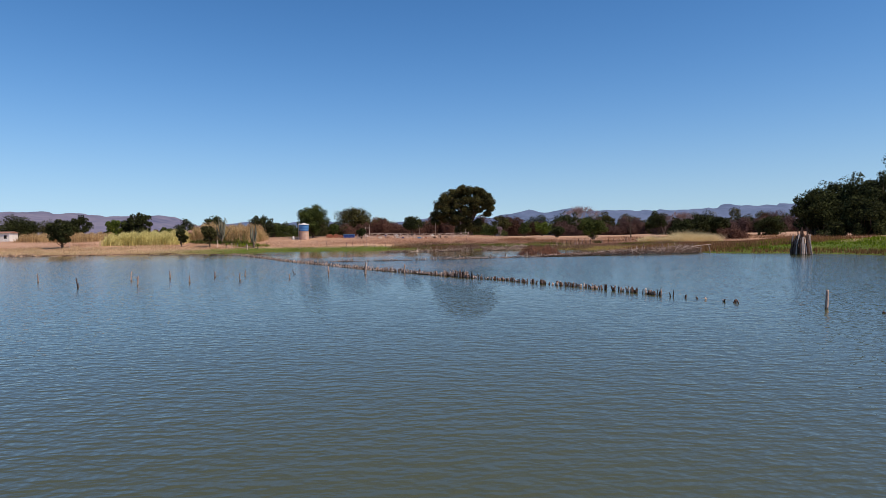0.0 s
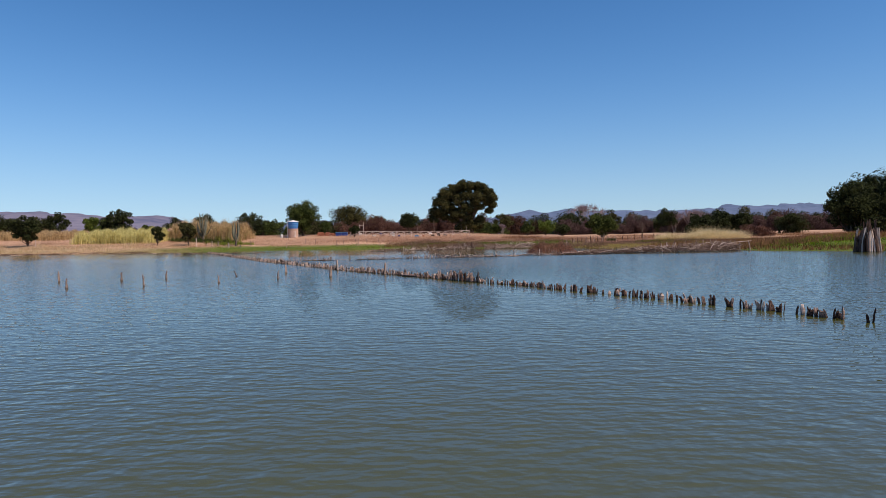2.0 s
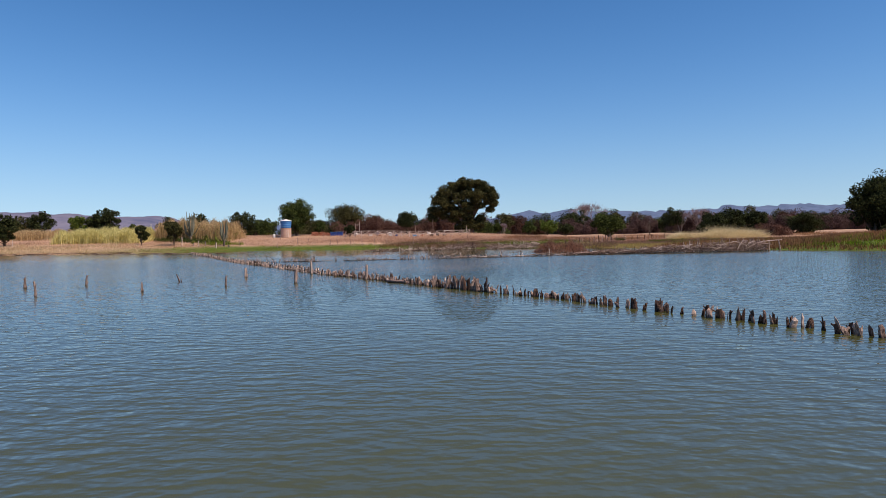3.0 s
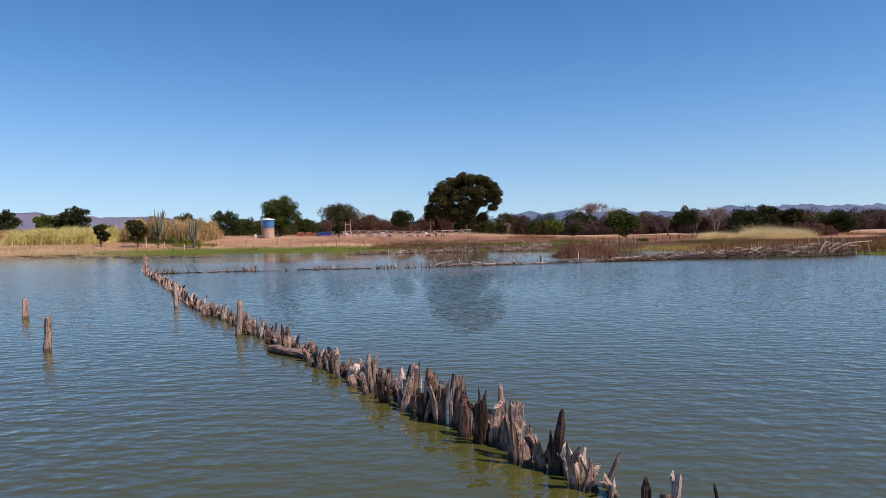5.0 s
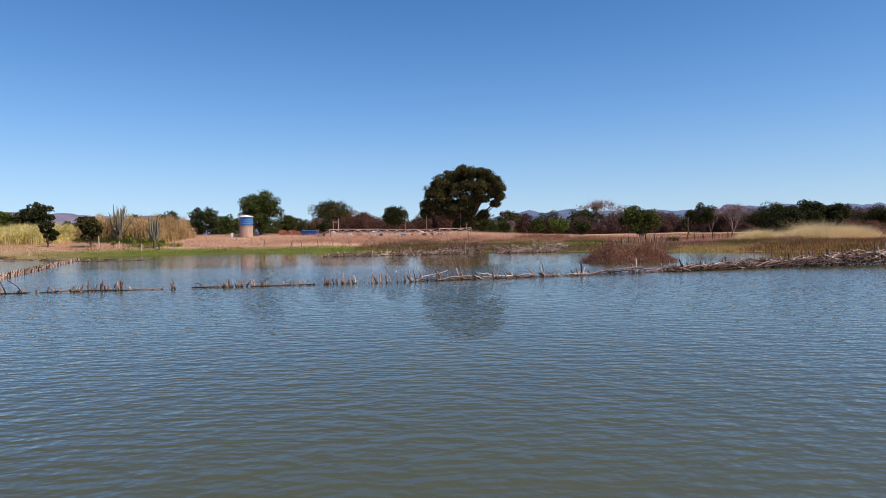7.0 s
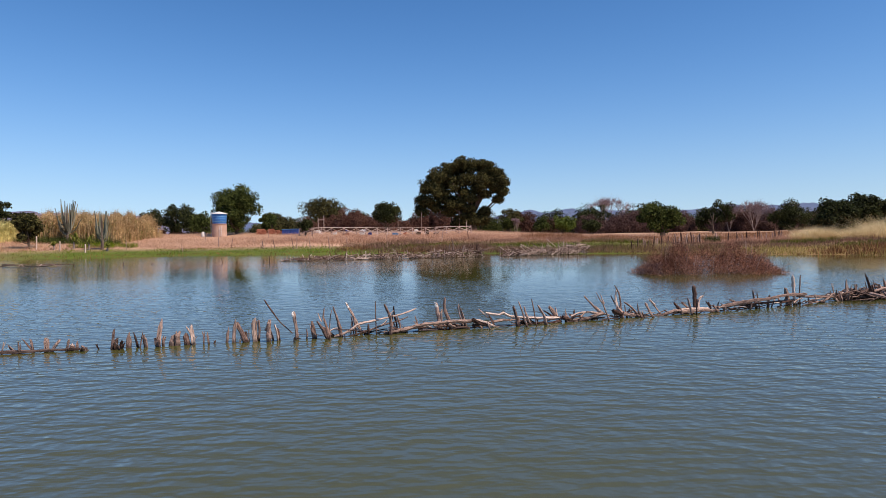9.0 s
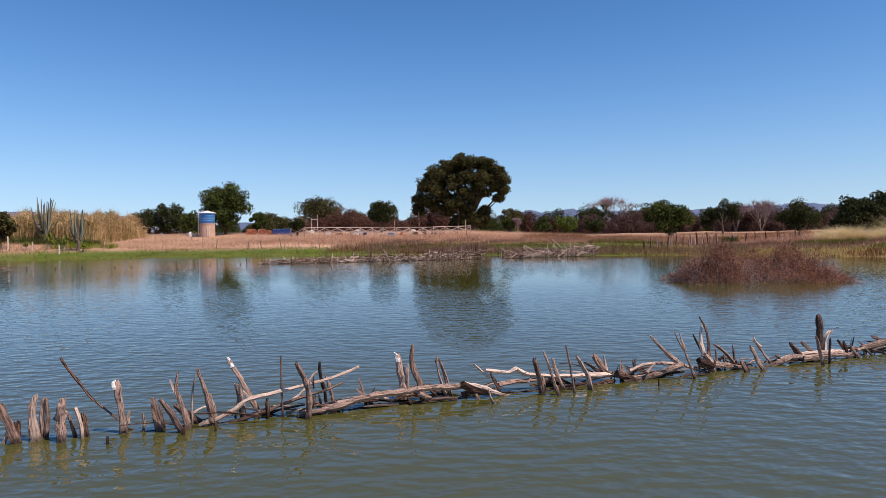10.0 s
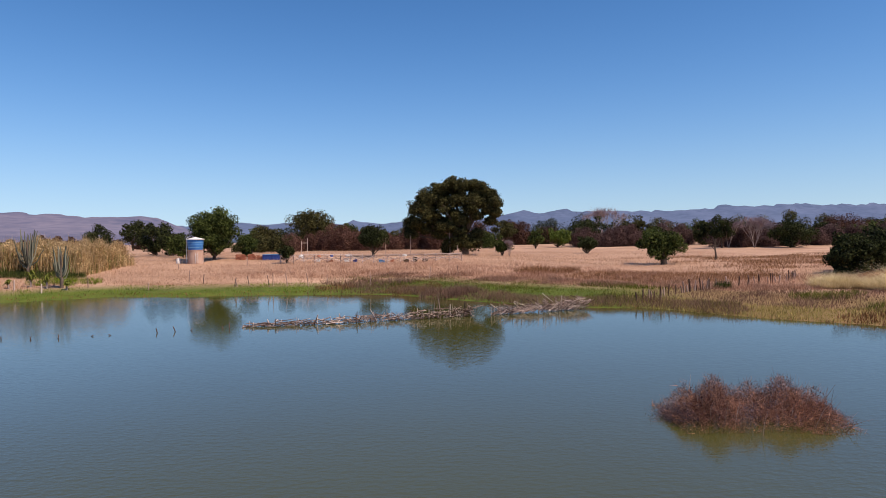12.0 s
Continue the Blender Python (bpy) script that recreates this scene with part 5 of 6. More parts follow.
limb(WOOD_DARK, -0.07, 0.022, 0.019, True, (1.24, -0.00), (1.24, 0.20))
limb(WOOD, -0.08, 0.012, 0.008, True, (1.38, -0.00), (1.37, 0.35), (1.37, 0.61))
limb(WOOD_PALE, -0.08, 0.023, 0.012, False, (0.65, -0.00), (0.78, 0.04), (0.95, 0.12), (1.04, 0.19), (1.13, 0.22), (1.37, 0.26), (1.59, 0.30), (1.80, 0.34), (1.95, 0.38), (2.10, 0.44))
limb(WOOD, -0.05, 0.023, 0.010, False, (0.62, -0.02), (0.77, -0.02), (0.94, 0.00), (1.17, 0.06), (1.36, 0.12), (1.56, 0.18), (1.75, 0.22), (1.95, 0.29))
limb(WOOD_DARK, 0.05, 0.014, 0.010, False, (1.15, 0.00), (1.33, 0.05), (1.55, 0.07))
limb(WOOD, -0.24, 0.035, 0.021, True, (1.64, -0.00), (1.66, 0.16), (1.64, 0.34), (1.59, 0.46), (1.54, 0.56))
limb(WOOD_PALE, 0.05, 0.014, 0.009, False, (1.59, 0.29), (1.64, 0.37), (1.68, 0.40))
limb(WOOD_PALE, 0.05, 0.020, 0.012, False, (1.45, 0.14), (1.52, 0.19), (1.56, 0.25))
limb(WOOD_DARK, 0.21, 0.015, 0.017, True, (1.73, 0.00), (1.72, 0.15), (1.68, 0.30), (1.67, 0.46))
limb(WOOD, 0.29, 0.030, 0.015, True, (1.79, -0.00), (1.76, 0.14), (1.73, 0.25), (1.71, 0.30))
limb(WOOD_DARK, -0.14, 0.032, 0.016, False, (1.60, -0.02), (1.65, 0.10), (1.69, 0.19))
limb(WOOD_DARK, -0.10, 0.011, 0.008, False, (1.67, 0.26), (1.67, 0.38))
limb(WOOD, -0.12, 0.040, 0.033, False, (1.52, 0.01), (1.68, 0.03), (1.91, 0.07), (2.07, 0.11), (2.27, 0.14), (2.53, 0.15), (2.80, 0.16), (3.19, 0.15))
limb(WOOD_WET, -0.06, 0.017, 0.020, False, (2.04, -0.01), (2.26, -0.00), (2.57, -0.00), (3.06, -0.01), (3.30, -0.02))
limb(WOOD_PALE, 0.12, 0.021, 0.017, False, (1.65, 0.04), (1.88, 0.03))
limb(WOOD, 0.15, 0.061, 0.035, True, (2.53, 0.00), (2.52, 0.19), (2.49, 0.37), (2.46, 0.49))
limb(WOOD_PALE, 0.26, 0.038, 0.018, True, (2.57, 0.00), (2.56, 0.18), (2.57, 0.29), (2.58, 0.35))
limb(WOOD, 0.06, 0.046, 0.017, True, (2.75, 0.00), (2.71, 0.19), (2.65, 0.33), (2.63, 0.48), (2.64, 0.60))
limb(WOOD, -0.15, 0.027, 0.015, False, (2.71, 0.12), (2.78, 0.07), (2.84, 0.06))
limb(WOOD, -0.01, 0.024, 0.009, True, (3.00, 0.00), (2.91, 0.30), (2.90, 0.47))
limb(WOOD, 0.07, 0.022, 0.009, True, (3.04, -0.00), (2.97, 0.27), (2.92, 0.43))
limb(WOOD_DARK, 0.05, 0.020, 0.008, True, (2.97, -0.00), (2.93, 0.24), (2.88, 0.42))
limb(WOOD, 0.06, 0.020, 0.009, True, (3.06, -0.00), (3.00, 0.23), (2.94, 0.39))
limb(WOOD_DARK, 0.03, 0.015, 0.011, False, (2.82, 0.10), (2.93, -0.01))
limb(WOOD_DARK, -0.05, 0.019, 0.011, False, (2.63, 0.13), (2.76, 0.02))
limb(WOOD, 0.36, 0.030, 0.010, True, (3.03, -0.00), (2.98, 0.17), (2.94, 0.34))
limb(WOOD_PALE, 0.05, 0.020, 0.012, False, (3.49, 0.17), (3.39, 0.26), (3.31, 0.34))
limb(WOOD_DARK, -0.10, 0.022, 0.013, False, (3.60, 0.04), (3.53, 0.17), (3.49, 0.25))
limb(WOOD_PALE, -0.14, 0.032, 0.020, False, (3.16, 0.17), (3.38, 0.11), (3.60, 0.01), (3.73, -0.02))
limb(WOOD_DARK, -0.16, 0.048, 0.033, False, (3.16, 0.18), (3.31, 0.10), (3.47, 0.05))
limb(WOOD_DARK, -0.10, 0.028, 0.016, False, (3.17, 0.05), (3.31, 0.06), (3.52, 0.08))
limb(WOOD, -0.44, 0.023, 0.007, True, (3.49, 0.00), (3.46, 0.08), (3.44, 0.16))
limb(WOOD_PALE, 0.00, 0.019, 0.029, False, (3.44, 0.27), (3.60, 0.24), (3.72, 0.22), (3.80, 0.25), (3.90, 0.19), (4.15, 0.14), (4.45, 0.11), (4.76, 0.09), (5.09, 0.08))
limb(WOOD, 0.02, 0.029, 0.023, False, (3.59, 0.08), (3.74, 0.10), (3.93, 0.10), (4.13, 0.10))
limb(WOOD_DARK, 0.05, 0.016, 0.012, False, (3.62, -0.01), (3.81, -0.01), (3.99, -0.01))
limb(WOOD_WET, -0.08, 0.029, 0.038, False, (3.72, -0.02), (4.01, -0.02), (4.28, -0.02), (4.45, -0.02), (4.71, -0.02), (5.00, 0.02))
limb(WOOD, -0.22, 0.025, 0.025, True, (4.07, -0.00), (4.04, 0.17), (4.00, 0.31), (3.98, 0.39))
limb(WOOD, -0.38, 0.031, 0.010, True, (4.24, 0.00), (4.18, 0.17), (4.13, 0.33), (4.07, 0.50))
limb(WOOD, -0.15, 0.030, 0.016, True, (4.35, -0.00), (4.26, 0.18), (4.21, 0.37))
limb(WOOD_DARK, 0.06, 0.047, 0.031, False, (4.19, 0.07), (4.22, -0.00), (4.27, -0.02))
limb(WOOD_DARK, 0.04, 0.021, 0.014, False, (4.34, 0.07), (4.50, -0.02))
limb(WOOD_DARK, 0.08, 0.021, 0.014, False, (4.30, 0.03), (4.42, -0.02))
limb(WOOD, -0.35, 0.010, 0.013, True, (4.44, -0.00), (4.40, 0.21), (4.37, 0.39), (4.34, 0.53))
limb(WOOD, -0.30, 0.041, 0.015, True, (4.64, -0.00), (4.60, 0.18), (4.53, 0.30), (4.47, 0.40))
limb(WOOD, 0.08, 0.056, 0.034, False, (4.93, 0.08), (4.86, 0.20), (4.77, 0.32))
limb(WOOD_DARK, 0.05, 0.022, 0.014, False, (4.85, 0.10), (4.74, 0.19), (4.65, 0.24))
limb(WOOD_PALE, 0.06, 0.022, 0.007, False, (4.95, 0.09), (4.93, 0.21), (4.91, 0.30))
limb(WOOD, -0.06, 0.049, 0.010, False, (5.29, -0.02), (5.17, 0.06), (5.11, 0.20))
limb(WOOD_DARK, -0.10, 0.053, 0.027, False, (5.03, 0.10), (5.18, 0.05), (5.31, -0.02))
limb(WOOD, -0.12, 0.034, 0.024, False, (5.11, -0.00), (5.28, 0.01))
limb(WOOD_PALE, 0.00, 0.020, 0.018, False, (5.24, 0.10), (5.43, 0.16), (5.66, 0.16), (5.87, 0.13))
limb(WOOD, -0.10, 0.036, 0.032, False, (5.26, -0.01), (5.51, 0.03), (5.73, 0.09), (5.92, 0.13))
limb(WOOD_DARK, 0.00, 0.016, 0.013, False, (5.29, 0.03), (5.54, 0.06), (5.79, 0.07))
limb(WOOD_DARK, -0.45, 0.009, 0.007, True, (5.47, -0.00), (5.47, 0.08))
limb(WOOD, 0.05, 0.026, 0.013, False, (5.98, 0.09), (5.79, 0.25), (5.65, 0.39), (5.55, 0.50))
limb(WOOD, 0.08, 0.020, 0.015, False, (5.97, 0.12), (5.81, 0.27))
limb(WOOD_DARK, -0.06, 0.017, 0.012, False, (5.49, -0.01), (5.73, 0.03), (5.98, 0.04))
limb(WOOD, -0.31, 0.030, 0.009, True, (6.02, -0.00), (5.96, 0.17), (5.89, 0.34), (5.82, 0.44), (5.74, 0.59))
limb(WOOD, -0.20, 0.016, 0.006, False, (5.94, 0.35), (5.89, 0.45), (5.86, 0.55))
limb(WOOD, -0.07, 0.050, 0.036, True, (6.40, 0.00), (6.36, 0.12), (6.28, 0.21))
limb(WOOD_DARK, -0.14, 0.050, 0.045, False, (6.37, 0.09), (6.27, 0.13), (6.16, 0.17))
limb(WOOD, 0.00, 0.024, 0.011, False, (6.37, 0.18), (6.37, 0.36), (6.33, 0.54), (6.24, 0.70))
limb(WOOD_PALE, 0.04, 0.041, 0.013, False, (6.33, 0.20), (6.28, 0.36), (6.29, 0.60))
limb(WOOD_DARK, 0.06, 0.019, 0.012, False, (6.33, 0.20), (6.24, 0.34), (6.17, 0.47))
limb(WOOD, -0.01, 0.022, 0.010, True, (6.53, 0.00), (6.49, 0.16), (6.47, 0.27))
limb(WOOD, 0.04, 0.025, 0.012, False, (6.77, 0.06), (6.67, 0.18), (6.56, 0.27), (6.47, 0.33))
limb(WOOD, -0.05, 0.048, 0.020, False, (6.42, 0.09), (6.65, 0.05), (6.83, 0.01), (7.08, -0.02))
limb(WOOD, -0.08, 0.019, 0.012, False, (5.97, 0.12), (6.16, 0.05), (6.39, -0.02))
limb(WOOD, -0.25, 0.036, 0.018, True, (6.82, 0.00), (6.76, 0.09), (6.73, 0.14))
limb(WOOD_DARK, -0.21, 0.017, 0.010, True, (6.87, 0.00), (6.83, 0.08), (6.81, 0.12))
limb(WOOD, -0.24, 0.036, 0.023, True, (7.08, -0.00), (6.98, 0.14), (6.93, 0.24), (6.89, 0.31))
limb(WOOD, 0.06, 0.020, 0.011, False, (7.38, 0.01), (7.26, 0.16), (7.16, 0.28), (7.07, 0.35))
limb(WOOD_PALE, 0.05, 0.013, 0.005, False, (7.23, 0.24), (7.14, 0.31), (7.10, 0.40))
limb(WOOD_DARK, 0.05, 0.018, 0.010, False, (7.54, 0.04), (7.46, 0.10))
limb(WOOD, -0.06, 0.032, 0.044, False, (7.06, -0.02), (7.33, 0.00), (7.55, 0.05), (7.68, 0.09), (7.85, 0.06))
limb(WOOD_PALE, 0.02, 0.031, 0.027, False, (7.73, 0.07), (8.02, 0.10), (8.29, 0.09), (8.58, 0.08))
limb(WOOD, -0.08, 0.043, 0.037, False, (7.82, 0.05), (8.11, 0.06), (8.44, 0.06), (8.80, 0.02))
limb(WOOD_DARK, 0.04, 0.034, 0.021, False, (7.85, 0.07), (7.76, 0.18), (7.70, 0.25))
limb(WOOD, 0.00, 0.021, 0.015, False, (7.86, 0.10), (7.80, 0.16), (7.73, 0.22))
limb(WOOD, 0.04, 0.024, 0.023, False, (8.06, 0.12), (7.97, 0.19), (7.90, 0.25))
limb(WOOD, -0.31, 0.026, 0.022, True, (8.00, 0.00), (7.96, 0.17), (7.89, 0.38))
limb(WOOD_DARK, 0.10, 0.037, 0.036, False, (8.26, 0.02), (8.26, 0.34), (8.24, 0.59))
limb(WOOD_PALE, 0.12, 0.043, 0.020, False, (8.36, 0.05), (8.36, 0.20), (8.42, 0.32), (8.49, 0.36))
limb(WOOD_DARK, -0.29, 0.018, 0.014, True, (8.13, -0.00), (8.13, 0.18), (8.14, 0.34))
limb(WOOD_DARK, 0.03, 0.024, 0.019, False, (8.64, 0.11), (8.53, 0.23))
limb(WOOD_DARK, -0.10, 0.024, 0.017, False, (8.60, -0.01), (8.58, 0.11), (8.52, 0.23))
limb(WOOD, -0.02, 0.027, 0.025, False, (8.70, 0.11), (9.01, 0.10), (9.26, 0.13), (9.55, 0.14))
limb(WOOD, 0.02, 0.022, 0.016, False, (9.43, 0.13), (9.26, 0.21), (9.15, 0.25))
limb(WOOD, -0.05, 0.032, 0.030, False, (8.89, 0.12), (9.52, 0.19), (10.18, 0.23), (10.75, 0.27), (11.5, 0.26))
limb(WOOD_DARK, 0.05, 0.024, 0.018, False, (9.47, 0.10), (10.28, 0.13), (11.31, 0.12))
limb(WOOD, 0.10, 0.028, 0.016, True, (9.93, 0.00), (9.88, 0.22), (9.84, 0.42))
limb(WOOD, 0.12, 0.020, 0.012, True, (10.05, 0.00), (9.97, 0.36))
limb(WOOD_DARK, 0.08, 0.028, 0.022, True, (10.25, 0.00), (10.32, 0.28))
limb(WOOD, 0.10, 0.020, 0.012, True, (10.40, 0.00), (10.54, 0.24))
limb(WOOD_PALE, 0.04, 0.038, 0.034, True, (11.16, 0.00), (11.12, 0.35), (11.09, 0.72))
limb(WOOD, 0.14, 0.060, 0.036, True, (11.01, 0.00), (10.96, 0.25), (10.91, 0.42))
limb(WOOD, 0.07, 0.020, 0.013, True, (11.37, 0.00), (11.36, 0.35), (11.39, 0.72))
limb(WOOD, 0.20, 0.030, 0.018, True, (10.80, 0.00), (10.70, 0.21))
limb(WOOD, 0.00, 0.030, 0.018, False, (11.2, 0.22), (11.9, 0.16), (12.7, 0.10), (13.6, 0.02))
limb(WOOD_PALE, 0.10, 0.022, 0.014, False, (11.6, 0.04), (12.4, 0.12), (13.2, 0.20))


def brushwood(parent, line, s0, s1, every, h, width, mat=None, lone=0.3, name="branch", longest=2.4, thick=(0.018, 0.05)):
    """Heaped branches along a line: lying ones that cross each other, and stakes sticking up."""
    s = s0
    k = 0
    while s < s1:
        x, y = along(line, s)
        x2, y2 = along(line, s + 0.5)
        ux, uy = (x2 - x) / 0.5, (y2 - y) / 0.5
        off = random.uniform(-width, width)
        hh = h(s) if callable(h) else h
        kind = random.choice((WOOD, WOOD_PALE, WOOD_PILE_DARK, WOOD_DARK))
        if random.random() < lone:
            top = Vector((x + random.gauss(0, 0.16) * hh / 0.4, y + random.gauss(0, 0.12), hh * random.uniform(0.5, 1.45)))
            foot = Vector((x, y - random.uniform(0, width) * 0.5, 0))
            r = random.uniform(*thick)
            shoot(name, parent, [foot - (top - foot).normalized() * 0.3, foot.lerp(top, 0.5) + Vector((random.gauss(0, 0.012), 0, 0)), top], r * 1.1, r * 0.55, kind, 0.12, 7)
        else:
            ln = random.uniform(0.5, longest)
            z0, z1 = random.uniform(0.0, hh), random.uniform(0.0, hh)
            a = Vector((x - uy * off, y + ux * off, z0))
            b = a + Vector((ux * ln + random.gauss(0, 0.15), uy * ln + random.gauss(0, 0.25), z1 - z0))
            if random.random() < 0.5:
                a, b = b, a
            m = a.lerp(b, 0.5) + Vector((random.gauss(0, 0.05), random.gauss(0, 0.05), random.uniform(-0.05, 0.06))) * ln
            m.z = max(m.z, 0.01)
            r = random.uniform(*thick)
            shoot(name, parent, [a, m, b], r, r * 0.4, mat or kind, 0.12, 7)
        k += 1
        s += random.uniform(0.5, 1.5) * every


# splinters and drift caught along the waterline of the fence
random.seed(29)
for _ in range(130):
    x = random.uniform(0.4, 11.6)
    ln, z0 = random.uniform(0.12, 0.75), random.uniform(-0.02, 0.1)
    dx = ln * random.choice((-1, 1)) * random.uniform(0.5, 1)
    y = fence_y(x) + random.gauss(0.02, 0.1)
    e = Vector((x + dx, y + dx * 0.36 + random.gauss(0, 0.06), max(0.0, z0 + random.gauss(0.02, 0.07))))
    m = Vector((x, y, z0)).lerp(e, 0.5) + Vector((0, 0, random.uniform(-0.02, 0.04)))
    r = random.uniform(0.006, 0.022)
    shoot("splinter", fence_b, [(x, y, z0), m, e], r, r * 0.5, random.choice((WOOD_DARK, WOOD_DARK, WOOD, WOOD_PALE)), 0.2, 6)
for _ in range(34):
    x = random.uniform(0.6, 11.4)
    h, y = random.uniform(0.08, 0.28), fence_y(x) + random.gauss(0.02, 0.1)
    stake(fence_b, x, y, h, random.gauss(-0.03, 0.08), random.gauss(0, 0.05), random.uniform(0.008, 0.022))
# bird-lime on three tips
for x0, z0, x1, z1, off, r in ((0.86, 0.49, 0.815, 0.585, 0.2, 0.019), (2.48, 0.42, 2.452, 0.505, 0.15, 0.034), (-0.035, 0.42, -0.03, 0.485, -0.05, 0.024)):
    tagged(shoot("white_stain", fence_b, [(x0, fence_y(x0) + off - 0.006, z0), ((x0 + x1) / 2, fence_y(x0) + off - 0.006, (z0 + z1) / 2), (x1, fence_y(x1) + off, z1)], r, r * 0.6, WHITE), "whitish bird-lime on a tip")
b_len = length(ROW_B)
random.seed(21)
# clusters of short stakes along the near part: from x to x, how many, how high
for x0, x1, n, h in ((-16.1, -14.3, 46, 0.36), (-14.2, -12.7, 12, 0.26), (-12.6, -11.5, 20, 0.22), (-11.3, -10.1, 26, 0.38), (-10.0, -8.6, 7, 0.14), (-8.5, -8.2, 3, 0.32), (-7.6, -6.9, 4, 0.16), (-6.8, -5.0, 34, 0.3),
                     (-4.9, -3.0, 16, 0.2), (-2.9, -2.3, 7, 0.3)):
    for _ in range(n):
        x = random.uniform(x0, x1)
        stake(fence_b, x, fence_y(x) + random.gauss(0, 0.07), h * random.uniform(0.35, 1.1), random.gauss(0.0, 0.07), random.gauss(0, 0.05), random.uniform(0.014, 0.034))
for x0, z0, x1, z1, r in ((-13.7, 0, -14.1, 0.78, 0.022), (-13.2, 0, -13.75, 0.5, 0.018), (-8.25, 0, -8.4, 0.42, 0.02), (-7.1, 0.02, -7.6, 0.22, 0.02), (-5.4, 0, -4.8, 0.36, 0.016), (-14.5, 0, -14.7, 0.5, 0.02), (-6.4, 0, -6.9, 0.3, 0.014),
                          (-16.0, 0.03, -13.1, 0.02, 0.03), (-12.8, 0.01, -11.2, 0.04, 0.03), (-11.4, 0.03, -9.6, 0.0, 0.028), (-9.9, 0.0, -8.7, 0.03, 0.022), (-7.7, 0.04, -6.2, 0.02, 0.026), (-6.7, 0.05, -4.9, 0.14, 0.022), (-5.6, 0.02, -3.2, 0.03, 0.03)):
    mid = ((x0 + x1) / 2 + random.uniform(-0.04, 0.04), fence_y((x0 + x1) / 2) - 0.06, (z0 + z1) / 2 + random.uniform(-0.01, 0.04))
    shoot("branch", fence_b, [(x0, fence_y(x0) - 0.05, z0 - (0.25 if z1 > 0.2 else 0)), mid, (x1, fence_y(x1) - 0.05, z1)], r, r * 0.6, random.choice((WOOD, WOOD_DARK)))
brushwood(fence_b, ROW_B, 29.2, 31.5, 0.16, 0.2, 0.12, lone=0.75, longest=0.8, thick=(0.014, 0.03))
pile = thing("brushwood_pile", 20, 87, 0, "long heap of grey-brown branches and logs with stakes at the shore", "brushwood")
brushwood(pile, ROW_B, 30.5, b_len - 0.5, 0.08, lambda s: 0.15 + 1.05 * min(1, (s - 30) / 20), 0.4, lone=0.36, longest=1.3, thick=(0.016, 0.05))
s = 30.6
while s < b_len - 0.4:  # stakes driven in along the heap
    x, y = along(ROW_B, s)
    hh = 0.15 + 1.05 * min(1, (s - 30) / 20)
    stake(pile, x, y - random.uniform(-0.1, 0.35), hh * random.uniform(0.75, 1.0) + random.uniform(0.08, 0.36), random.gauss(-0.08, 0.09), random.gauss(0, 0.06), random.uniform(0.016, 0.036))
    s += random.uniform(0.12, 0.34)
random.seed(22)
for _ in range(110):  # longer bleached limbs lying over the heap
    s = random.uniform(31.5, b_len - 1.2)
    (x, y), (x2, y2) = along(ROW_B, s), along(ROW_B, s + random.uniform(0.5, 1.7))
    hh = 0.12 + 1.0 * min(1, (s - 30) / 20)
    z0, z1 = random.uniform(0.1, 1.0) * hh, random.uniform(0.1, 1.05) * hh
    off = random.uniform(0.05, 0.45)
    r = random.uniform(0.022, 0.045)
    shoot("limb", pile, [(x, y - off, z0), ((x + x2) / 2, (y + y2) / 2 - off, (z0 + z1) / 2 + random.gauss(0.02, 0.06)), (x2, y2 - off, z1)], r, r * 0.6, random.choice((WOOD_PALE, WOOD_PALE, WOOD)), 0.14, 7)
g = Geo()
random.seed(23)
s = 31.0
while s < b_len - 0.3:
    x, y = along(ROW_B, s)
    x2, y2 = along(ROW_B, s + 0.5)
    ux, uy = (x2 - x) / 0.5, (y2 - y) / 0.5
    hh = 0.1 + 0.9 * min(1, (s - 30) / 20)
    ln, off, r = random.uniform(0.3, 1.3), random.uniform(-0.5, 0.4), random.uniform(0.01, 0.03)
    hh *= 0.8 + 0.3 * math.sin(s * 2.1) * math.sin(s * 0.9)
    a = Vector((x - uy * off, y + ux * off, random.uniform(0, hh)))
    k = random.choice((-1, 1))
    e = a + Vector((ux * ln * k, uy * ln * k + random.gauss(0, 0.2), random.gauss(0.0, 0.5) * hh))
    e.z = max(0.02, min(e.z, hh * 1.1))
    g.tube([a - pile.location, a.lerp(e, 0.5) + Vector((random.gauss(0, 0.06), 0, random.uniform(-0.1, 0.16))) - pile.location, e - pile.location], [r, r * 0.9, r * 0.4], 5, 0.18)
    s += random.uniform(0.01, 0.034)
# darker brown wood here puts shade into the gaps of the heap
tagged(part("brush", g.mesh("brush", WOOD_PILE_DARK), pile), kind="stuff")
post("gate_post", 38.2, 93.5, 1.1, 0.06, "leaning gate post at the end of the brushwood heap", (-0.25, 0), WOOD)
post("gate_post", 36.6, 92.9, 1.1, 0.06, "gate post at the end of the brushwood heap", (0.0, 0), WOOD_PALE)
g = Geo()
g.tube([(35.2, 92.4, 0.9), (36.6, 92.9, 1.08), (38.3, 93.5, 1.15)], [0.05, 0.05, 0.045], 7, 0.1)
tagged(new("gate_rail", g.mesh("gate_rail", WOOD_PALE)), "pale pole lying across two gate posts", "rail")

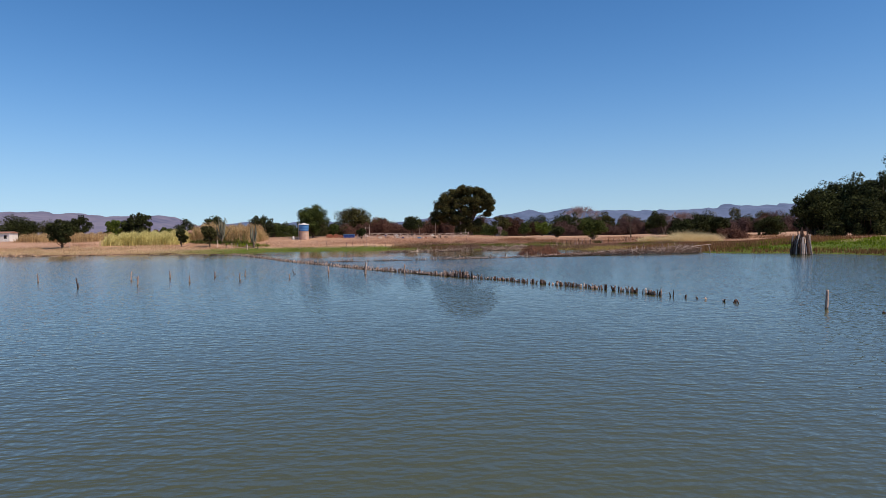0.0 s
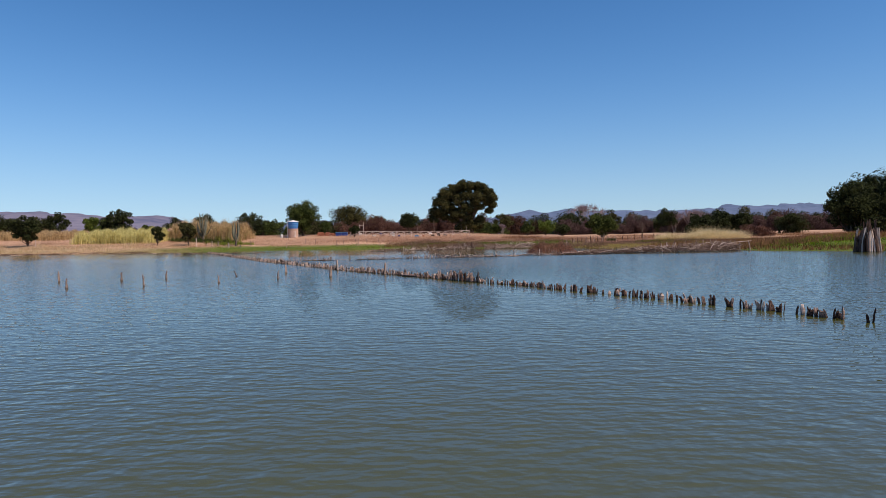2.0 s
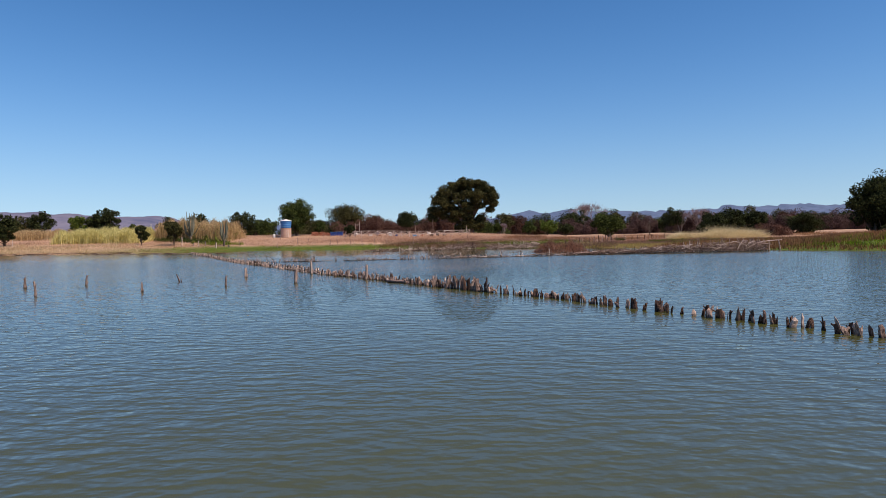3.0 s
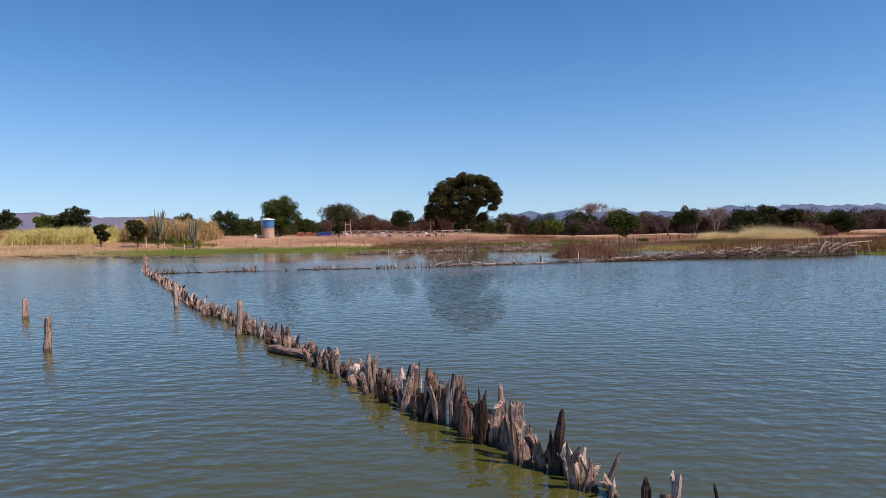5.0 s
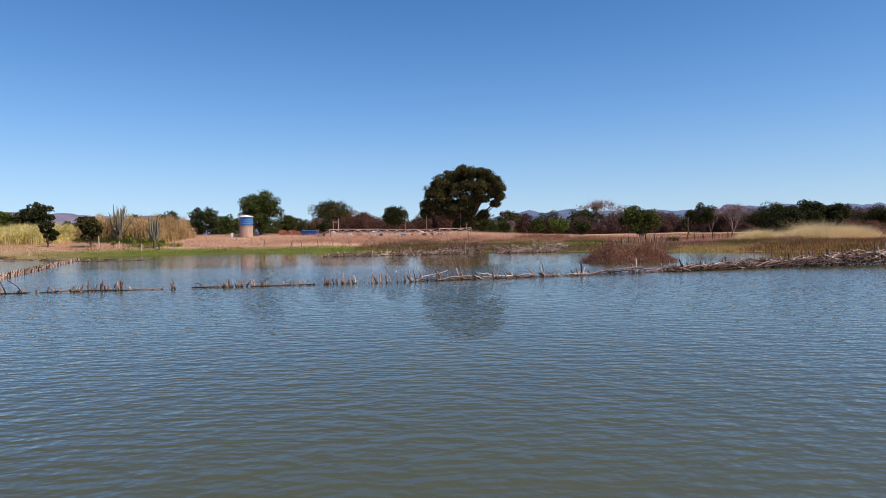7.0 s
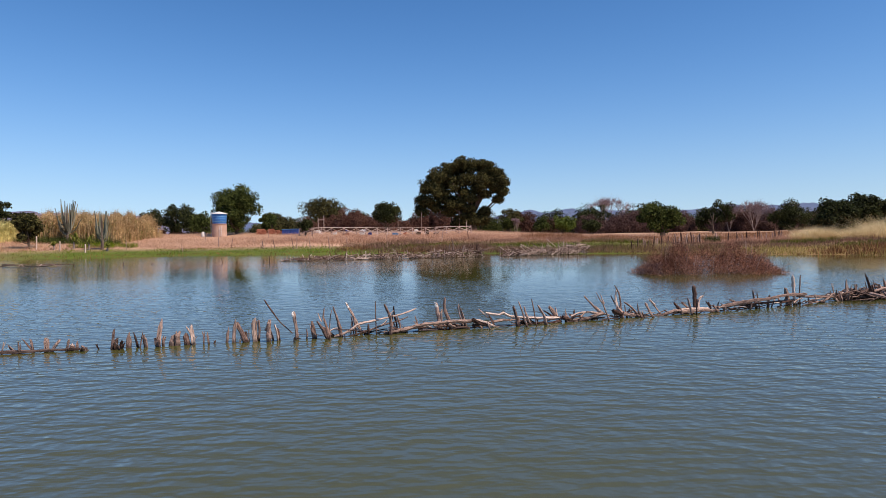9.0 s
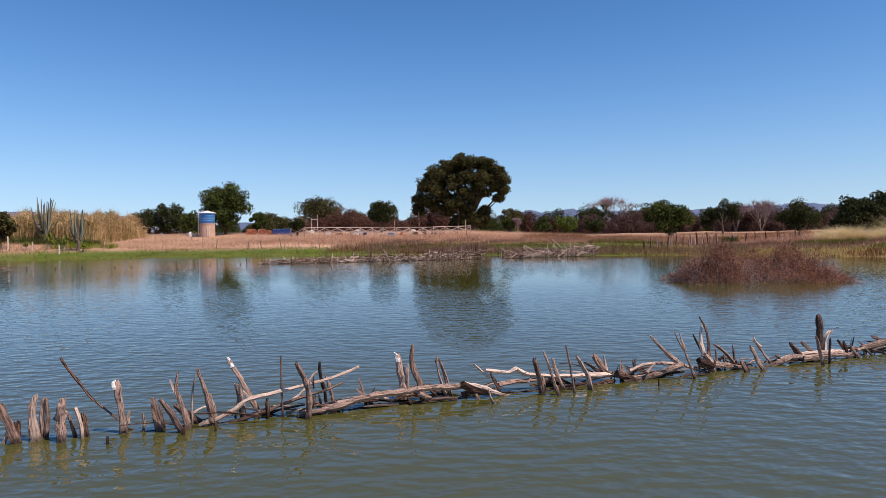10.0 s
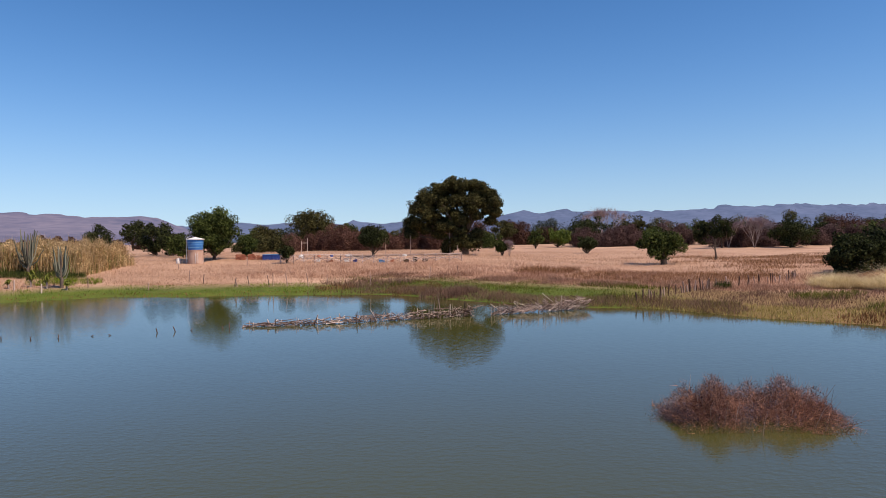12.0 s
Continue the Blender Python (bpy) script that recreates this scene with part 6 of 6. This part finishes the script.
# two heaps of branches before the far bank
ROW_C = [(-12.2, 125.3), (-9.4, 125.8), (-6.8, 126.2), (-5, 126.7), (-0.6, 128.2), (2.2, 129.1), (6.3, 130.5)]
heap = thing("branch_weir", -3, 127.5, 0, "low weir of pale tangled branches in front of the far bank", "weir")
random.seed(31)
brushwood(heap, ROW_C, 0, length(ROW_C), 0.05, lambda s: (0.3 + 0.032 * s) * (0.6 + 0.6 * math.sin(s * 1.9) ** 2), 0.4, None, lone=0.42, longest=1.4, thick=(0.018, 0.045))
for x, y, h in ((5.6, 130.6, 1.25), (4.6, 130.4, 1.0), (3.6, 131.5, 1.7), (2.9, 131.4, 1.2), (6.2, 130.8, 0.9), (-1.0, 128.4, 0.9)):
    stake(heap, x, y, h, random.uniform(-0.3, 0.1), 0, 0.055)
ROW_D = [(7.8, 130.9), (10.1, 131.7), (13.4, 133.1), (17.4, 134.6)]
weir = thing("stick_weir", 12, 132.5, 0, "weir of many leaning pale sticks at the bank", "weir")
random.seed(41)
d_len = length(ROW_D)
for i in range(330):  # sticks heaped along the bank, most of them slanting up towards its far end
    s = random.uniform(0, d_len - 0.6)
    x, y = along(ROW_D, s)
    x2, y2 = along(ROW_D, s + 0.5)
    ux, uy = (x2 - x) / 0.5, (y2 - y) / 0.5
    top = (0.5 + 0.6 * min(1, s / d_len * 1.3)) * random.uniform(0.75, 1.05)
    ln, tilt = random.uniform(0.7, 1.5), radians(random.uniform(5, 42) if random.random() < 0.72 else random.uniform(-40, 5))
    flat, rise = ln * math.cos(tilt), ln * math.sin(tilt)
    z1 = random.uniform(min(max(rise, 0.1), top), top)
    a = Vector((x, y + random.uniform(-0.5, 0.4), max(-0.15, z1 - rise)))
    b = a + Vector((ux * flat, uy * flat + random.gauss(0, 0.15), z1 - a.z))
    r = random.uniform(0.018, 0.042)
    shoot("stick", weir, [a, a.lerp(b, 0.5) + Vector((random.gauss(0, 0.03), 0, random.uniform(-0.05, 0.08))), b], r, r * 0.6, random.choice((WOOD, WOOD_PALE, WOOD_PALE, WOOD_DARK, WOOD_PILE_DARK)), 0.16, 6)
for i in range(30):
    x, y = along(ROW_D, (i + random.uniform(0, 0.7)) * d_len / 30)
    stake(weir, x, y - random.uniform(0.1, 0.5), (0.7 + 0.6 * min(1, i / 20)) * random.uniform(0.75, 1.35), random.uniform(-0.12, 0.12), 0, random.uniform(0.025, 0.045))
for x, y, h in ((-28, 120.8, 0.3), (-25.7, 120.5, 0.3), (-24, 120.9, 0.4), (-20.7, 121.9, 0.15), (-17.8, 123, 0.5), (-16.6, 123.4, 0.6), (-15.7, 124, 0.25), (-13.4, 124.6, 0.35), (-13, 124.9, 0.7), (-22, 121.6, 0.15)):
    post("water_stub", x, y, h * 0.7, 0.035, "broken stub sticking out of the water", (random.uniform(-0.2, 0.2), 0), WOOD_DARK, group="stubs before the far bank", sides=6)

LEFT = [(-104, 141.5), (-88, 140), (-72, 140.5), (-58, 143)]
left_line = thing("shore_sticks", -85, 140.5, 0, "ragged line of sticks along the muddy shore", "sticks")
random.seed(45)
brushwood(left_line, LEFT, 0, 16, 0.13, 0.5, 0.3, WOOD_DARK, lone=0.75, name="stick", longest=1.4, thick=(0.03, 0.06))
brushwood(left_line, LEFT, 16, length(LEFT) - 1, 0.32, 0.26, 0.3, WOOD_DARK, lone=0.5, name="stick", thick=(0.03, 0.06))
WEED = [(-60, 131), (-46, 128), (-37, 122), (-29, 120.7)]
weed_line = thing("sunken_branches", -45, 127, 0, "broken line of half-sunken branches before the bank", "branches")
brushwood(weed_line, WEED, 0, length(WEED) - 0.5, 0.3, 0.18, 0.5, lone=0.2, name="branch")

# bundle of poles stacked upright at the water's edge
stack = thing("pole_stack", 43.6, 80.2, 0, "upright conical stack of grey poles at the water's edge", "pole stack")
random.seed(51)
for i in range(110):
    a = random.uniform(0, 6.28)
    r = random.uniform(0.5, 1.35)
    h = random.uniform(1.4, 2.5)
    lean = random.uniform(0.15, 0.5)
    if i % 12 == 0:
        r, h, lean = random.uniform(0.25, 0.8), random.uniform(2.8, 3.4), random.uniform(-0.6, 0.2)
    g = Geo()
    g.tube([(math.cos(a) * r, math.sin(a) * r, -0.4), (math.cos(a) * r * (1 - lean * 0.5) + random.gauss(0, 0.05), math.sin(a) * r * (1 - lean * 0.5), h * 0.55), (math.cos(a) * r * (1 - lean) + random.gauss(0, 0.14), math.sin(a) * r * (1 - lean), h)], [0.085, 0.075, 0.045], 7, 0.2)
    part("pole", g.mesh("pole", (WOOD_DARK, WOOD, WOOD_DARK, WOOD_PALE)[i % 4]), stack)


# ---- the yard behind the field ----
def water_tank():
    x, y = -41.4, 191.9
    z = gz(x, y)
    t = thing("water_tank", x, y, z, "blue plastic water tank with white lid on a round pink plinth", "water tank")
    part("plinth", Geo().lathe([(1.36, -0.3), (1.36, 2.35), (1.42, 2.38), (1.42, 2.5)], 36).mesh("plinth", PLINTH, False), t, "round rendered masonry plinth")
    body = part("tank", Geo().lathe([(1.24, 2.5), (1.26, 2.56), (1.36, 3.3), (1.44, 4.3), (1.44, 4.36)], 40).mesh("tank", TANK_BLUE, True), t, "blue plastic tank")
    for zz in (2.95, 3.4, 3.85):
        rr = 1.29 + (zz - 2.6) * 0.085
        part("rib", Geo().lathe([(rr, zz - 0.05), (rr + 0.05, zz - 0.02), (rr + 0.05, zz + 0.02), (rr, zz + 0.05)], 40).mesh("rib", TANK_BAND, True), body)
    part("lid", Geo().lathe([(1.5, 4.34), (1.62, 4.36), (1.6, 4.45), (0.9, 4.66), (0.3, 4.78), (0.25, 4.86)], 40).mesh("lid", WHITE, True), t, "white domed lid")
    part("pipe", Geo().tube([(-1.5, -0.4, 0), (-1.5, -0.4, 4.7), (-1.1, -0.3, 4.75)], [0.05, 0.05, 0.05], 8).mesh("pipe", WHITE), t, "white plastic pipe")
    g = Geo()
    for i in range(5):
        g.tube([(0.55, -1.46, 0.3 + i * 0.35), (0.95, -1.46, 0.3 + i * 0.35)], [0.025, 0.025], 6)
    g.tube([(0.55, -1.46, 0), (0.55, -1.46, 1.9)], [0.03, 0.03], 6).tube([(0.95, -1.46, 0), (0.95, -1.46, 1.9)], [0.03, 0.03], 6)
    part("ladder", g.mesh("ladder", WHITE), t, "short white ladder")


water_tank()


def rail_fence():
    """Yard fence of posts with one top rail and crossed poles."""
    y = 188.5
    t = thing("yard_fence", -11, y, gz(-11, y), "rustic pole fence with crossed braces round a yard", "fence")
    x = -25
    random.seed(61)
    prev = None
    while x < 8.4:
        z = gz(x, y)
        g = Geo().tube([(x + 11, 0, z - t.location.z - 0.3), (x + 11, 0, z - t.location.z + 1.55)], [0.1, 0.09], 6, 0.1)
        part("post", g.mesh("post", WOOD_PALE), t)
        if prev is not None:
            px, pz = prev
            za, zb = pz - t.location.z, z - t.location.z
            for a, b, r in (((px + 11, -0.08, za + 1.45), (x + 11, -0.08, zb + 1.45), 0.08), ((px + 11, -0.1, za + 0.3), (x + 11, -0.1, zb + 1.3), 0.07), ((px + 11, -0.16, za + 1.3), (x + 11, -0.16, zb + 0.3), 0.07), ((px + 11, 0.09, za + 0.75), (x + 11, 0.09, zb + 0.8), 0.06)):
                part("rail", Geo().tube([a, b], [r, r * 0.8], 6, 0.1).mesh("rail", WOOD_PALE), t)
        prev = (x, z)
        x += random.uniform(1.8, 2.5)


rail_fence()


def brick_pile(x, y, n, h):
    t = thing("brick_stack", x, y, gz(x, y), "low stack of red clay bricks in the yard", "bricks")
    me = Geo().box(-0.19, 0.19, -0.09, 0.09, 0, 0.18).mesh("brick", BRICK)
    for j in range(h):
        for i in range(n - (j == h - 1)):
            ob = new("brick", me)
            ob.parent = t
            ob.location = (i * 0.4 + (j % 2) * 0.2 + random.uniform(-0.02, 0.02), random.uniform(-0.05, 0.05), j * 0.185)


random.seed(71)
brick_pile(-35.6, 197, 5, 6)
brick_pile(-33.4, 197.3, 4, 6)
brick_pile(-31.6, 197, 3, 5)
for x in (-29.6, -27.9):
    t = thing("covered_crate", x, 197, gz(x, 197), "crate under a dark blue cover with a white edge", "crate")
    part("cover", Geo().box(-0.8, 0.8, -0.6, 0.6, 0, 1.05).mesh("cover", TARP_BLUE), t)
    part("edge", Geo().box(-0.85, 0.85, -0.65, 0.65, 1.05, 1.13).mesh("edge", TANK_BAND), t, "pale blue rim")
g = Geo()
g.tube([(0, 0, -0.2), (0, 0, 3.3)], [0.06, 0.05], 6).tube([(1.25, 0, -0.2), (1.25, 0, 3.9)], [0.06, 0.05], 6).tube([(-0.1, 0.06, 2.9), (1.35, 0.06, 2.95)], [0.05, 0.05], 6)
ob = tagged(new("timber_frame", g.mesh("timber_frame", WOOD_PALE)), "upright frame of thin timber poles in the yard", "frame")
ob.location = (-24.8, 205, gz(-24.8, 205))
for x, y, h in ((5.6, 206, 6.0), (-7.5, 203.5, 5.2), (-2.5, 204.5, 4.2), (6.9, 199, 2.2)):
    post("yard_pole", x, y, h, 0.055, "thin pale pole standing in the yard", (0, 0), WOOD_PALE, z=gz(x, y), sides=6)
for i, (x, y, sx, h) in enumerate(((-24.0, 201, 0.9, 0.7), (-20.5, 201, 0.7, 0.5), (-18, 201, 0.6, 0.55), (-14.6, 201, 1.2, 0.6), (-3.5, 201, 0.8, 0.5), (-44.6, 192, 0.7, 1.0))):
    g = Geo().lathe([(sx * 0.55, 0), (sx * 0.62, h * 0.4), (sx * 0.45, h * 0.85), (sx * 0.12, h)], 12)
    ob = tagged(new("sack", g.mesh("sack", (WHITE, BRICK, TARP_BLUE, PLASTER, WHITE, PLASTER)[i], True)), "filled sack lying in the yard", "sack")
    ob.location = (x, y, gz(x, y))


random.seed(77)
for x, y, w, h, m, colour in ((-13.4, 190, 0.9, 0.6, WHITE, "white"), (-11.9, 190.4, 0.7, 0.5, TARP_BLUE, "dark blue"), (-7.0, 190, 1.1, 0.5, TANK_BAND, "pale blue"), (-5.2, 190.5, 0.6, 0.7, BRICK, "red"), (-2.6, 190, 1.0, 0.6, BARK, "dark brown"),
                              (-1.0, 190.3, 0.8, 0.8, DARK_GAP, "black"), (0.8, 190, 1.0, 0.5, BARK, "brown"), (-16.5, 190.3, 1.2, 0.35, BRICK, "red"), (-18.6, 190.2, 0.7, 0.5, WHITE, "white")):
    t = thing("crate", x, y, gz(x, y), colour + " crate standing behind the yard fence", "crate")
    g = Geo()
    g.box(-w / 2, w / 2, -0.3, -0.26, 0, h).box(-w / 2, w / 2, 0.26, 0.3, 0, h).box(-w / 2, -w / 2 + 0.04, -0.26, 0.26, 0, h).box(w / 2 - 0.04, w / 2, -0.26, 0.26, 0, h).box(-w / 2 + 0.04, w / 2 - 0.04, -0.26, 0.26, 0.02, 0.05)
    part("body", g.mesh("body", m), t)
    part("rim", Geo().box(-w / 2 - 0.03, w / 2 + 0.03, -0.34, -0.303, h - 0.09, h).mesh("rim", m), t)

# ---- field posts, cacti, agaves, houses ----
random.seed(81)
FIELD = [(-43.5, 160), (-35, 159), (-32.3, 166), (-29.5, 163.5), (-24.0, 160), (-23.6, 160), (-22.3, 161), (-19.3, 160), (-18.9, 160.2), (-16.8, 159.8), (-14.1, 160), (-11.8, 161.5), (-5.8, 160), (6.2, 166), (2.0, 163), (-40, 181), (-30.5, 187), (-22, 186)]
for x, y in FIELD:
    post("field_post", x, y, random.uniform(1.1, 1.9), 0.055, "thin crooked fence post in dry grass", (random.uniform(-0.3, 0.3), 0), WOOD, "field fence posts", z=gz(x, y), sides=6)
RIGHT = [(22.6, 136.8), (25.2, 138), (30.4, 142.2), (36.0, 146.5), (43.9, 149.2), (47.6, 153.4)]
s = 0.0
while s < length(RIGHT):
    x, y = along(RIGHT, s)
    h = random.uniform(0.7, 1.35)
    post("palisade_post", x, y, h, random.uniform(0.055, 0.09), "dark weathered palisade post on the bank", (random.uniform(-0.2, 0.2), 0), random.choice((WOOD_DARK, WOOD_DARK, WOOD)), "palisade on the bank", z=gz(x, y), sides=6)
    s += random.choice((0.3, 0.45, 0.6, 0.8, 1.3))
for x, y, h in ((-54.9, 157.5, 2.0), (-51.0, 156.5, 1.3), (-46.9, 155.5, 1.2), (-90, 156, 1.6)):
    post("white_post", x, y, h, 0.09, "short whitish post on the grassy bank", (0.03, 0), WOOD_PALE, z=gz(x, y), sides=8)


def cactus(x, y, h, arms, wide):
    t = thing("cactus", x, y, gz(x, y) - 0.1, "tall columnar grey-green cactus with many upright arms", "cactus")
    part("stem", Geo().tube([(0, 0, 0), (0.06, 0, h * 0.18), (-0.04, 0, h * 0.4), (0.05, 0, h * 0.84)], [0.26, 0.2, 0.13, 0.06], 8, 0.14).mesh("stem", CACTUS_BARK), t, "brown corky stem")
    for i in range(arms):
        a, b = random.uniform(0, 6.28), random.uniform(0.16, 0.42) * h
        r = wide * random.uniform(0.25, 1.0)
        e = min(h, b + random.uniform(0.25, 0.72) * h) * (1.0 if i % 5 else 0.62)
        e = max(e, b + 0.12 * h)
        ca, sa = math.cos(a) * r, math.sin(a) * r
        k = random.uniform(0.85, 1.55)
        pts = [(0, 0, b), (ca * 0.45, sa * 0.45, b + 0.05 * h), (ca * 0.85, sa * 0.85, b + 0.3 * (e - b)), (ca * (k + 0.85) / 2, sa * (k + 0.85) / 2, b + 0.7 * (e - b)), (ca * k, sa * k, e)]
        w = random.uniform(0.06, 0.11)
        part("arm", Geo().tube(pts, [w, w * 1.05, w, w * 0.9, w * 0.5], 7, 0.14).mesh("arm", CACTUS), t)


random.seed(91)
cactus(-58.4, 170.6, 7.2, 34, 1.5)
cactus(-46.5, 159.1, 5.6, 30, 0.95)


def agave(x, y, h):
    """A stemmed plant with a crown of arching strap leaves."""
    t = thing("agave", x, y, gz(x, y), "leafy yellowish green agave with arching leaves on the bank", "agave")
    for i in range(18):
        a, up = random.uniform(0, 6.28), random.uniform(0.1, 1.0)
        ca, sa = math.cos(a), math.sin(a)
        w, reach = 0.13, h * random.uniform(0.26, 0.42) * (1.25 - 0.6 * up)
        z0 = h * random.uniform(0.2, 0.45)
        spine = [(0.0, z0), (0.45, z0 + h * 0.34 * up + 0.08 * h), (0.8, z0 + h * 0.42 * up + 0.06 * h), (1.1, z0 + h * 0.36 * up - 0.06 * h)]
        g = Geo()
        for (d, z), ww in zip(spine, (0.5, 1.0, 0.8, 0.1)):
            for k in (-1, 0, 1):
                g.v.append((ca * d * reach - sa * w * ww * k, sa * d * reach + ca * w * ww * k, z + (0.05 if k else 0.0)))
        for q in range(3):
            for k in range(2):
                g.f.append((q * 3 + k, q * 3 + k + 1, q * 3 + k + 4, q * 3 + k + 3))
        part("leaf", g.mesh("leaf", AGAVE), t)
    part("stem", Geo().tube([(0, 0, -0.1), (0.03, 0, h * 0.2), (0, 0, h * 0.45)], [0.13, 0.11, 0.08], 7, 0.12).mesh("stem", BARK_GREY), t)


for x, y, h in ((-50.5, 159, 2.7), (-48.0, 158.4, 2.5), (-45.2, 158.0, 1.5), (-52.6, 157.8, 1.5)):
    agave(x, y, h)


def house(x, y, w, d, h, label, roof_h=1.1):
    z = gz(x, y)
    t = thing("house", x, y, z, label, "house")
    part("wall", Geo().box(-w / 2, w / 2, -d / 2, d / 2, -0.2, h).mesh("wall", PLASTER), t)
    g = Geo()
    g.v = [(-w / 2 - 0.3, -d / 2 - 0.4, h), (w / 2 + 0.3, -d / 2 - 0.4, h), (w / 2 + 0.3, 0, h + roof_h), (-w / 2 - 0.3, 0, h + roof_h), (-w / 2 - 0.3, d / 2 + 0.4, h), (w / 2 + 0.3, d / 2 + 0.4, h)]
    g.f = [(0, 1, 2, 3), (3, 2, 5, 4), (0, 3, 4), (1, 5, 2), (0, 4, 5, 1)]
    part("roof", g.mesh("roof", ROOF_TILE), t, "low clay tile roof")
    for wx in (-w * 0.28, w * 0.2):
        part("window", Geo().box(wx - 0.45, wx + 0.45, -d / 2 - 0.03, -d / 2 + 0.05, 1.0, 2.1).mesh("window", DARK_GAP), t, "dark window opening")


house(-138.6, 204, 4.4, 4, 2.8, "small white farmhouse among trees", 0.5)
house(-73.6, 191.5, 3.6, 3, 1.9, "small shed with a clay roof behind the cane", 0.8)
